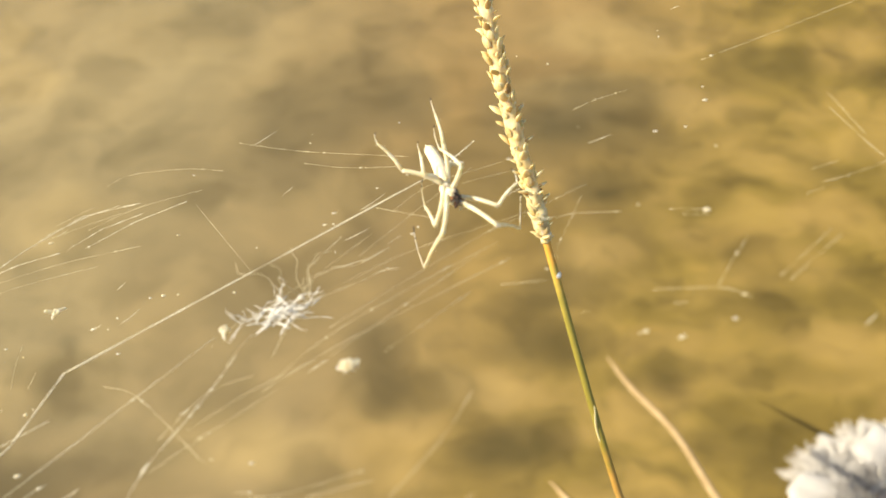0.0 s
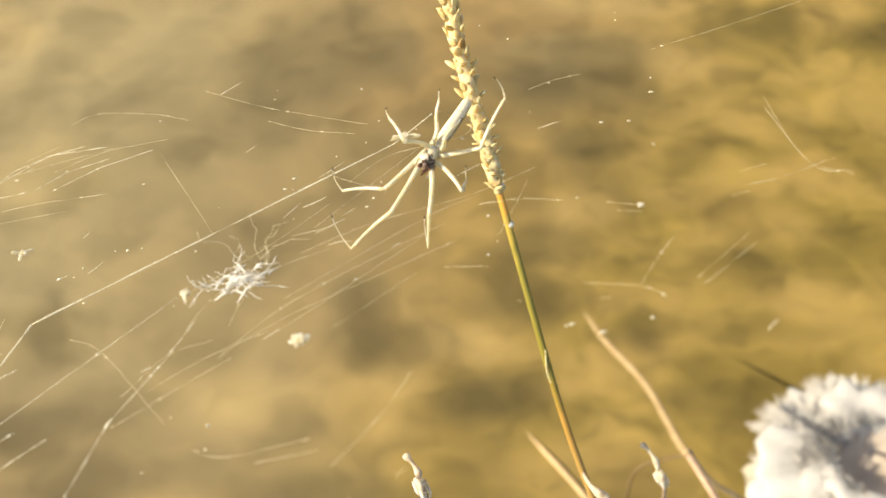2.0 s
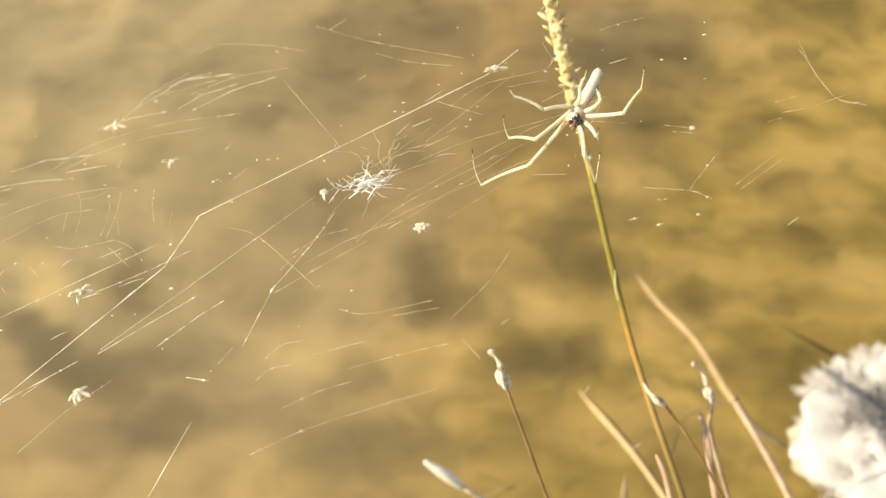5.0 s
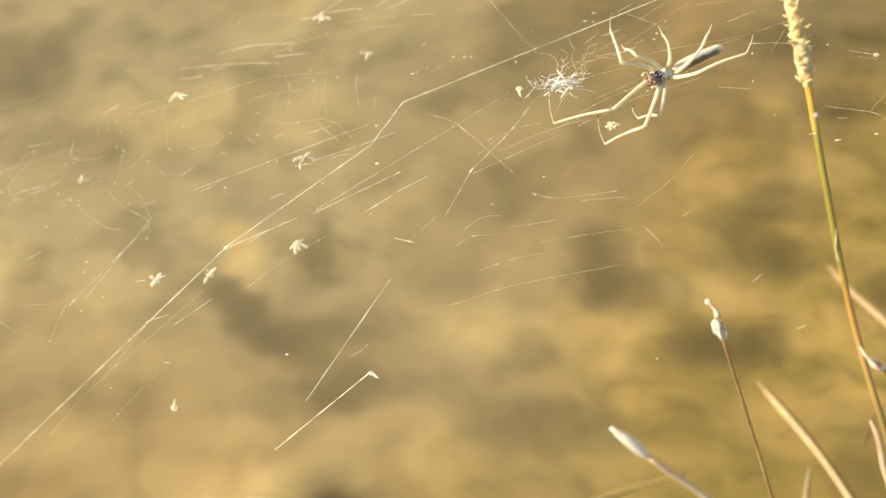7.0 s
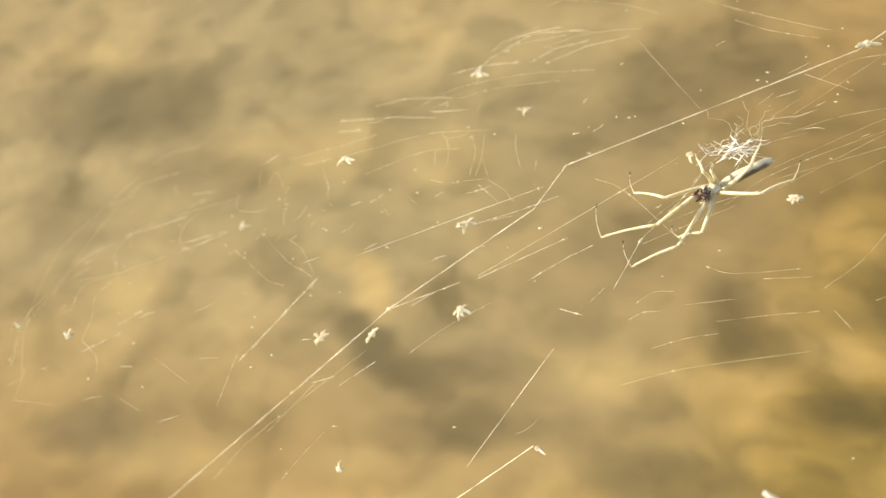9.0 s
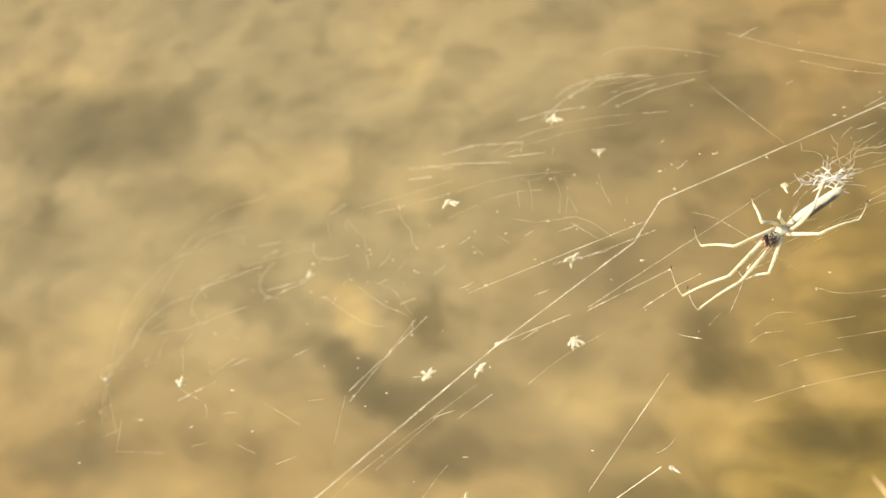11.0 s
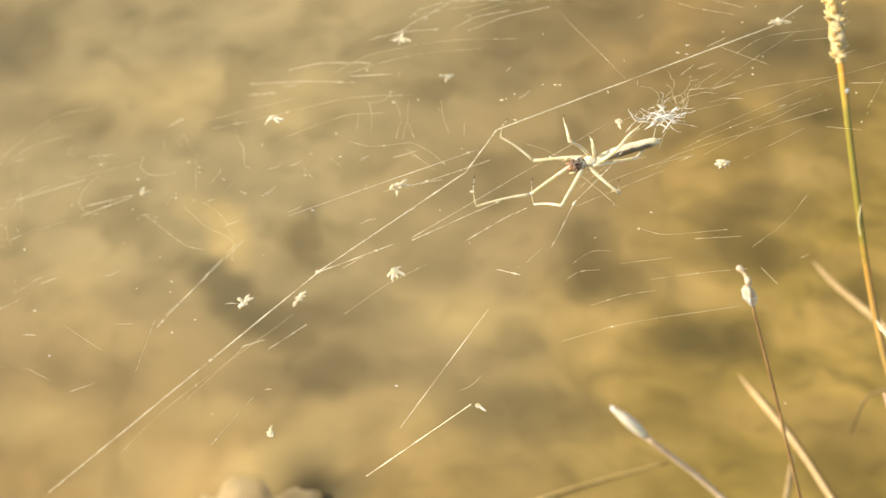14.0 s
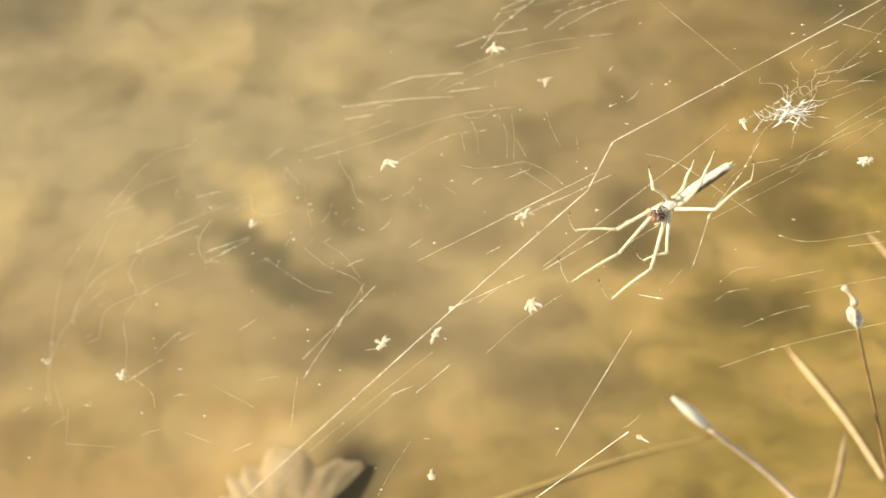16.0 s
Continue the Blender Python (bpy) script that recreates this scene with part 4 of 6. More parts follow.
    thread("f", (54.9, 20.7, 21.7), (58.2, 20.8, 22.0), (62.2, 19.2, 23.1))
    thread("f", (66.3, 17.6, 24.2), (69.4, 16.1, 25.0))
    thread("f", (50.3, 18.2, 21.5), (40.1, 12.3, 21.0), (33.5, 8.3, 20.1), (29.0, 4.0, 19.3))
    thread("f", (23.2, 13.9, 16.8), (31.1, 18.5, 18.3), (37.6, 25.0, 18.3))
    thread("f", (29.3, 14.6, 18.5), (26.3, 11.9, 17.9), (24.6, 8.8, 17.7))
    thread("f", (47.4, 30.9, 19.3), (52.7, 31.2, 20.1))
    thread("f", (74.6, 40.7, 25.7), (82.1, 41.1, 27.9), (90.9, 41.9, 30.4))
    thread("f", (60.5, 39.7, 21.5), (63.4, 40.2, 22.3), (66.5, 40.0, 23.2))
    thread("f", (72.3, 3.8, 27.7), (77.4, 7.6, 28.4))
    thread("f", (62.5, 6.6, 25.1), (67.4, 4.8, 26.4), (69.2, 3.0, 27.0))
    thread("f", (11.0, 48.0, 7.2), (24.1, 24.3, 15.3))
    thread("f", (-10.1, 67.9, -2.8), (-5.5, 68.3, -1.3), (6.1, 61.3, 3.6), (13.5, 55.4, 6.8))
    thread("f", (-14.8, 57.5, -1.9), (-9.4, 60.0, -0.9))
    thread("f", (27.0, 47.7, 12.1), (32.9, 42.8, 14.3), (39.5, 39.1, 16.4))
    thread("f", (83.1, 27.1, 28.8), (83.5, 19.6, 29.3))
    thread("f", (39.4, 28.7, 17.9), (44.1, 32.8, 18.2), (53.1, 33.9, 20.1), (52.5, 39.6, 19.8))
    thread("f", (19.4, 2.1, 16.4), (23.3, 6.0, 17.4), (27.8, 6.5, 18.8))
    thread("f", (19.3, -1.3, 16.5), (24.8, 1.2, 18.2), (30.2, 3.8, 19.6))
    thread("f", (19.2, -13.9, 17.5), (20.8, -12.8, 18.1), (23.2, -12.6, 18.8))
    thread("b", (-74.1, -36.4, -44.4), (-45.5, -23.2, -19.3), (-16.9, -10.0, 5.8), (2.2, 6.6, 11.3), (5.7, 14.3, 12.6))
    thread("b", (5.7, 14.3, 12.6), (44.5, 34.9, 18.1), (49.0, 39.2, 18.9))
    thread("f", (-54.9, -31.0, -29.3), (-44.3, -24.7, -19.3), (-20.6, -15.1, 0.8))
    thread("m", (-46.7, -12.8, -10.6), (-28.8, -8.0, 8.5))
    thread("m", (-21.2, -6.7, 14.0), (4.4, 6.1, 17.4))
    thread("b", (-6.0, -34.8, -8.2), (8.7, -27.4, 5.6))
    thread("m", (-1.7, -28.8, -3.1), (8.8, -13.5, 6.9))
    thread("m", (-3.5, -5.3, 10.2), (21.9, 15.1, 15.2))
    thread("f", (-37.7, -26.8, -10.6), (-23.8, -24.0, 6.5))

    thread("m", (-40.7, -20.5, 1.0), (-37.4, -13.1, 1.0), (-33.8, -3.7, 0.4))
    thread("f", (27.4, -4.2, 17.1), (31.0, -5.7, 18.3), (38.5, -5.4, 20.4))
    thread("f", (42.1, -11.4, 21.6), (43.9, -13.9, 22.1))
    thread("f", (-89.5, -26.3, -11.8), (-102.6, -12.4, -18.4), (-111.2, 2.8, -24.4), (-114.9, 12.4, -27.7), (-113.1, 25.5, -30.3), (-106.5, 44.2, -32.4), (-93.3, 45.5, -28.0))
    thread("f", (-102.8, -1.2, -20.7), (-105.8, 11.5, -24.6), (-106.1, 31.7, -29.3), (-93.2, 35.4, -25.7))
    thread("m", (-26.7, 51.4, -6.4), (-19.2, 51.6, -3.8), (-11.6, 50.1, -1.1))
    thread("m", (-42.5, 45.5, -10.6), (-35.0, 45.8, -8.1), (-23.5, 42.7, -3.9))
    thread("m", (-50.7, 42.9, -12.9), (-35.1, 39.7, -7.1), (-24.9, 36.5, -3.1))
    thread("f", (22.6, -16.9, 17.0), (26.4, -15.5, 18.0), (30.1, -14.7, 18.8))
    thread("f", (28.2, 6.8, 16.4), (34.2, 9.7, 17.8), (39.5, 11.6, 19.0), (51.4, 15.4, 21.9))
    thread("f", (84.3, 28.8, 26.0), (86.8, 20.0, 25.7), (90.3, 18.9, 25.9))
    thread("f", (66.7, 14.6, 26.0), (69.0, 14.5, 25.8))
    thread("f", (79.5, 19.5, 25.8), (82.2, 20.3, 25.9))
    thread("f", (79.6, 17.5, 25.8), (83.4, 18.4, 25.9), (89.1, 20.9, 25.8))
    thread("f", (77.9, 16.1, 25.8), (79.7, 16.7, 25.8))
    thread("f", (72.5, 6.0, 26.0), (78.3, 11.2, 25.8))
    thread("m", (-19.1, 56.3, -4.6), (-17.6, 59.2, -4.7), (-10.5, 60.1, -2.4), (-5.1, 59.5, -0.6))
    thread("f", (-18.1, 57.6, -4.6), (-9.3, 56.7, -1.5), (1.1, 55.7, 2.0))
    thread("m", (-96.2, 12.9, -21.7), (-86.9, 15.0, -19.2), (-78.0, 17.3, -16.7))
    thread("f", (-96.7, -22.4, -14.7), (-102.4, -13.3, -18.1), (-102.8, -1.4, -20.9), (-97.4, 4.5, -20.4))
    thread("f", (29.6, -13.0, 18.6), (35.8, -12.0, 20.0), (40.6, -11.6, 21.3))
    thread("m", (-79.1, -18.7, -10.1), (-72.3, -14.5, -8.9))
    thread("f", (-56.6, 5.0, -7.7), (-44.8, -2.9, -2.9), (-39.6, -4.8, -1.1))

    # silk tangle: wiry loose ends round a dense core
    bm = bmesh.new()
    core = Vector((0.0294, 0.0135, 0.0190))
    for k in range(22):
        p = core + Vector((rnd.gauss(-0.0004, 0.0010), rnd.gauss(0.0001, 0.0004), rnd.gauss(0, 0.0004)))
        a = radians(rnd.choice((rnd.gauss(28, 14), rnd.gauss(205, 16), rnd.gauss(70, 30), rnd.gauss(0, 20))))
        way = Vector((math.cos(a), math.sin(a), rnd.gauss(0.15, 0.2))).normalized()
        pts = [p]
        for _ in range(rnd.randrange(4, 6) if k % 2 else rnd.randrange(2, 4)):
            for _ in range(2):
                way = (way + Vector((rnd.gauss(0, 0.12), rnd.gauss(0, 0.12), rnd.gauss(0, 0.08)))).normalized()
                pts.append(pts[-1] + way * rnd.uniform(0.0003, 0.0006))
            if rnd.random() < 0.45:
                way = (way + Vector((rnd.gauss(0, 0.8), rnd.gauss(0, 0.8), 0))).normalized()
                twig = (way + Vector((rnd.gauss(0, 0.9), rnd.gauss(0.2, 0.9), 0))).normalized()
                tube(bm, [pts[-1], pts[-1] + twig * rnd.uniform(0.0005, 0.0012)], [0.000034, 0.000018], 4)
        tube(bm, pts, [0.000040 * (1.1 - 0.5 * i / len(pts)) * rnd.uniform(0.6, 1.3) for i in range(len(pts))], 4)
    for k in range(34):
        u = rnd.gauss(0, 0.0011)
        a = core + Vector((u, u * 0.40 + rnd.gauss(0, 0.00045), rnd.gauss(0, 0.0003)))
        b = a + Vector((1.0, rnd.gauss(0.42, 0.75), rnd.gauss(0.1, 0.2))) * rnd.choice((-1, 1)) * rnd.uniform(0.0005, 0.0016)
        tube(bm, [a, a.lerp(b, 0.5) + Vector((0, 0, 0.0002)), b], [0.00004, 0.00011, 0.00003], 5)
    tagged(part("silk_tangle", bm, CASE, top, "dense white tangle of loose silk"), kind="stuff")
    bm = bmesh.new()
    for k in range(7):
        p = core + Vector((rnd.uniform(-0.002, 0.003), rnd.uniform(0.0005, 0.0025), rnd.uniform(0, 0.001)))
        pts = [p]
        way = Vector((rnd.gauss(0.6, 0.5), rnd.gauss(0.5, 0.5), rnd.gauss(0.1, 0.4))).normalized()
        for _ in range(6):
            way = (way + Vector((rnd.gauss(0, 0.6), rnd.gauss(0, 0.6), rnd.gauss(0, 0.3)))).normalized()
            pts.append(pts[-1] + way * 0.0010)
        tube(bm, pts, 0.000026, 4)
    tagged(part("silk_fuzz", bm, FAINT, top), kind="stuff")

    def crumb(x, y, z, size, spikes):
        """A bit of chaff: a lump with drawn-out spikes."""
        c = spot(x, y, z)
        bm = bmesh.new()
        lump(bm, (0, 0, 0), (size * 0.8, size * 0.62, size * 0.45), x * 1.7 + y, 0.9, 4, 2.2)
        ways = [Vector((rnd.gauss(0, 1), rnd.gauss(0, 1), rnd.gauss(0, 0.35))).normalized() for _ in range(spikes)]
        for v in bm.verts:
            d = v.co.normalized()
            pull = max([max(0.0, (d.dot(w) - 0.90) / 0.10) ** 2 for w in ways] or [0.0])
            v.co += (d + Vector((0.5, -0.4, 0.2)) * pull * pull * 0.6) * size * rnd.uniform(1.6, 2.2) * pull
        bmesh.ops.translate(bm, verts=bm.verts, vec=c)
        part("chaff_bit", bm, CHAFF, top, smooth=False)

    for x, y, z, size, spikes in ((23.6, 13.7, 17.5, 0.00055, 1), (37.2, 3.2, 22.8, 0.00080, 0), (-20.7, -12.3, 0.6, 0.0006, 3), (-17.7, -9.5, 4.4, 0.00042, 0), (-5.0, -10.6, 9.3, 0.0006, 6), (-29.2, -13.9, -0.1, 0.0006, 6), (-6.3, 0.9, 14.0, 0.0006, 4), (-74.9, 25.8, -31.5, 0.0007, 2), (-7.2, 36.5, 0.3, 0.0006, 3), (-16.1, 40.7, 4.8, 0.00065, 7), (-26.6, 7.6, 18.4, 0.0006, 3), (69.5, 16.8, 24.4, 0.00035, 0), (45.6, 36.0, 18.2, 0.0007, 3), (-99.7, -14.0, -14.2, 0.0006, 2), (-67.6, -23.7, 7.1, 0.0006, 3), (10.2, -29.3, 10.0, 0.0004, 1), (-18.4, -34.0, 0.8, 0.0006, 1)):
        crumb(x, y, z, size, spikes)

    # dust and short silk ends caught all over the sheet
    def somewhere():
        x, y = rnd.uniform(-112, 78), rnd.uniform(-34, 62)
        return (x, 0.30 * x + rnd.gauss(16, 13)) if rnd.random() < 0.6 else (x, y)

    for name, number, size in (("dust", 120, 0.00009), ("coarse_dust", 14, 0.00013)):
        bm = bmesh.new()
        for _ in range(number):
            c = spot(*somewhere()) + Vector((0, 0, rnd.gauss(0, 0.001)))
            s = size * rnd.uniform(0.5, 1.5)
            lump(bm, c, (s * rnd.uniform(0.8, 3.0), s * rnd.uniform(0.7, 1.4), s), rnd.random() * 90, 0.4, 1)
        tagged(part(name, bm, CHAFF, top), kind="stuff")
    bm = bmesh.new()
    for _ in range(64):
        x, y = somewhere()
        a = radians(rnd.gauss(24, 16))
        ln = rnd.uniform(0.8, 4.5)
        curl = rnd.gauss(0, 0.25)
        pts = [spot(x + ln * s * math.cos(a + curl * s), y + ln * s * math.sin(a + curl * s)) for s in (0, 0.25, 0.5, 0.75, 1)]
        r = rnd.uniform(0.000012, 0.000036)
        tube(bm, pts, [r * k for k in (0.4, 0.9, 1.1, 0.9, 0.4)], 4)
    tagged(part("loose_silk", bm, SILK, top), kind="stuff")
    bm = bmesh.new()
    for _ in range(10):
        x, y = rnd.gauss(-60, 22), rnd.gauss(22, 10)
        a, r = rnd.uniform(0, 6.28), rnd.uniform(1.2, 4.0)
        turn = rnd.uniform(0.8, 2.4)
        pts = [spot(x + r * math.cos(a + turn * s), y + r * math.sin(a + turn * s)) for s in (0, 0.2, 0.4, 0.6, 0.8, 1)]
        tube(bm, pts, rnd.uniform(0.000014, 0.000026), 3)
    tagged(part("curled_silk", bm, FAINT, top), kind="stuff")
    # short curved remains of the spiral
    for cx, cy, a0, a1, r in ((-58, 22, 180, 290, 8), (-66, 14, 150, 260, 10), (-84, 10, 110, 230, 9), (-92, 2, 100, 220, 12)):
        bm = bmesh.new()
        pts = [spot(cx + r * math.cos(radians(a)), cy + 0.8 * r * math.sin(radians(a))) for a in np.linspace(a0, a1, 10)]
        tube(bm, pts, [0.000026 * (0.6 + 0.8 * rnd.random()) for _ in pts], 4)
        part("spiral_thread", bm, FAINT, top)
    return top


WEB = web()


# ---- spider ----
FEMUR = (0.00510, 0.00602, 0.00566, 0.00788, 0.00861, 0.00725, 0.00457, 0.00254)
LOWER = (0.00518, 0.00600, 0.00324, 0.00690, 0.00789, 0.00578, 0.00389, 0.00367)
# angle from the shin at which each thin foot rises, and its length as a share of the shin
RISE = (0, 58, 78, 102, 100, 78, 40, 0)
FOOT = (0.0, 0.45, 0.55, 0.58, 0.60, 0.50, 0.30, 0.0)


def spider():
    top = empty("spider", (0, 0, 0.3), "slender cream spider with a dark-banded abdomen on its web", "spider")
    B = 0.01163
    # cylindrical abdomen, blunt at the tail
    bm = bmesh.new()
    n, length = 22, B * 0.78
    rings = []
    for i in range(n + 1):
        s = i / n
        r = 0.00083 * (math.sin(math.pi * min(1, s * 2.4 + 0.08) * 0.5) ** 0.5) * (1 - 0.24 * s) * (1 if s < 0.9 else math.sqrt(max(0.0, 1 - ((s - 0.9) / 0.102) ** 2)))
        r = max(r, 0.00008)
        rings.append([bm.verts.new((0.0011 + length * s, r * math.cos(a), r * 1.05 * math.sin(a) + 0.00025 * math.sin(math.pi * s))) for a in (2 * math.pi * k / 18 for k in range(18))])
    for a, b in zip(rings, rings[1:]):
        for k in range(18):
            bm.faces.new((a[k], b[k], b[(k + 1) % 18], a[(k + 1) % 18]))
    bm.faces.new(rings[0]), bm.faces.new(reversed(rings[-1]))
    part("abdomen", bm, ABDOMEN, top, "silvery cream abdomen with a dark grey band")
    bm = bmesh.new()
    for dy in (-0.00018, 0.00018):
        tube(bm, [(0.0011 + length * 0.98, dy, 0), (0.0011 + length * 1.05, dy * 1.6, -0.0001)], [0.00016, 0.00006], 6)
    part("spinnerets", bm, HEAD, top)
    bm = bmesh.new()
    lump(bm, (0.0000, 0, -0.0001), (0.00110, 0.00080, 0.00066), 4, 0.15, 3)
    lump(bm, (-0.00170, 0, 0.0001), (0.00112, 0.00100, 0.00080), 6, 0.12, 3)
    part("head_and_chest", bm, HEAD, top, "pale mottled front body")
    bm = bmesh.new()
    lump(bm, (-0.00190, -0.00020, 0.00052), (0.00084, 0.00080, 0.00040), 9, 0.9, 4, 3.0)
    part("eye_patch", bm, BROW, top, "dark brown patch round the eyes")
    bm = bmesh.new()
    for x, y, r in ((-0.00195, 0.00016, 0.00014), (-0.00195, -0.00030, 0.00014), (-0.00168, 0.00034, 0.00013), (-0.00168, -0.00050, 0.00013),
                    (-0.00235, 0.00014, 0.00012), (-0.00235, -0.00022, 0.00012), (-0.00222, 0.00038, 0.00012), (-0.00222, -0.00050, 0.00012)):
        z = 0.0001 + 0.00082 * math.sqrt(max(0.1, 1 - ((x + 0.0017) / 0.00112) ** 2 - (y / 0.001) ** 2))
        lump(bm, (x, y, z + 0.00006), (r, r, r), x * 9000, 0.05, 2)
    part("eyes", bm, EYE, top, "cluster of glossy black eyes")
    for side in (-1, 1):
        bm = bmesh.new()
        pts = curve_points([(-0.0025, side * 0.00028, 0.0002), (-0.0029, side * 0.00044, 0.0001), (-0.0034, side * 0.00048, -0.0001)], 5)
        tube(bm, pts, [0.00022, 0.00025, 0.00027, 0.00028, 0.00027, 0.00025, 0.00022, 0.00019, 0.00016, 0.00012, 0.00007], 8)
        part("jaw", bm, JAW, top, "reddish brown jaw")
        bm = bmesh.new()
        pts = curve_points([(-0.0020, side * 0.0007, 0), (-0.0027, side * 0.0012, 0.0004), (-0.0033, side * 0.0010, 0.0002)], 5)
        tube(bm, pts, [0.00010] * 8 + [0.00014, 0.00014, 0.00006], 6)
        part("palp", bm, LEGS, top)
    legs = []
    for k in range(8):
        f, l = FEMUR[k], LOWER[k]
        bm = bmesh.new()
        m = 9
        tube(bm, [(f * i / m, 0, 0.00025 * math.sin(math.pi * i / m)) for i in range(m + 1)], [0.00030 - 0.00009 * i / m + 0.00004 * (i == m) for i in range(m + 1)], 8)
        leg = part("leg", bm, LEGS, top)
        bm = bmesh.new()
        # pale shin, then a hair-thin foot with two dark marks at its end
        pale = l if FOOT[k] else l * 0.62
        end = Vector((pale, 0, 0))
        way = Vector((math.cos(radians(RISE[k])), 0, math.sin(radians(RISE[k]))))
        ln = l * FOOT[k] if FOOT[k] else l * 0.38
        steps = (0.08, 0.2, 0.35, 0.5, 0.66, 0.70, 0.75, 0.80, 0.86, 0.90, 0.96, 1.0)
        line = [Vector((pale * i / m, 0, 0.00020 * math.sin(math.pi * i / m))) for i in range(m + 1)] + [end + way * ln * q + Vector((0.00035, 0.0001, 0)) * math.sin(q * 3) for q in steps]
        tube(bm, line, [0.00022 - 0.00010 * i / m + 0.00003 * (i == m - 1) for i in range(m + 1)] + [0.00008, 0.00006, 0.00005, 0.00004, 0.00005, 0.00008, 0.00005, 0.00003, 0.00005, 0.00009, 0.00008, 0.00005], 8)
        for f in bm.faces:
            q = (f.calc_center_median() - end).dot(way) / ln
            f.material_index = int(q > 0.1 and (0.67 < q < 0.75 or q > 0.87))
        for i in range(6):
            s = (i + 0.5) / 6
            a = i * 2.2
            p = Vector((pale * s, 0, 0.0002 * math.sin(math.pi * s)))
            tube(bm, [p, p + Vector((0.0003, 0.0004 * math.cos(a), 0.0004 * math.sin(a)))], [0.00002, 0.00001], 3)
        shin = part("shin", bm, [LEGS, DARK], leg)
        legs.append((leg, shin))
    return top, legs


SPIDER, LEG_PARTS = spider()


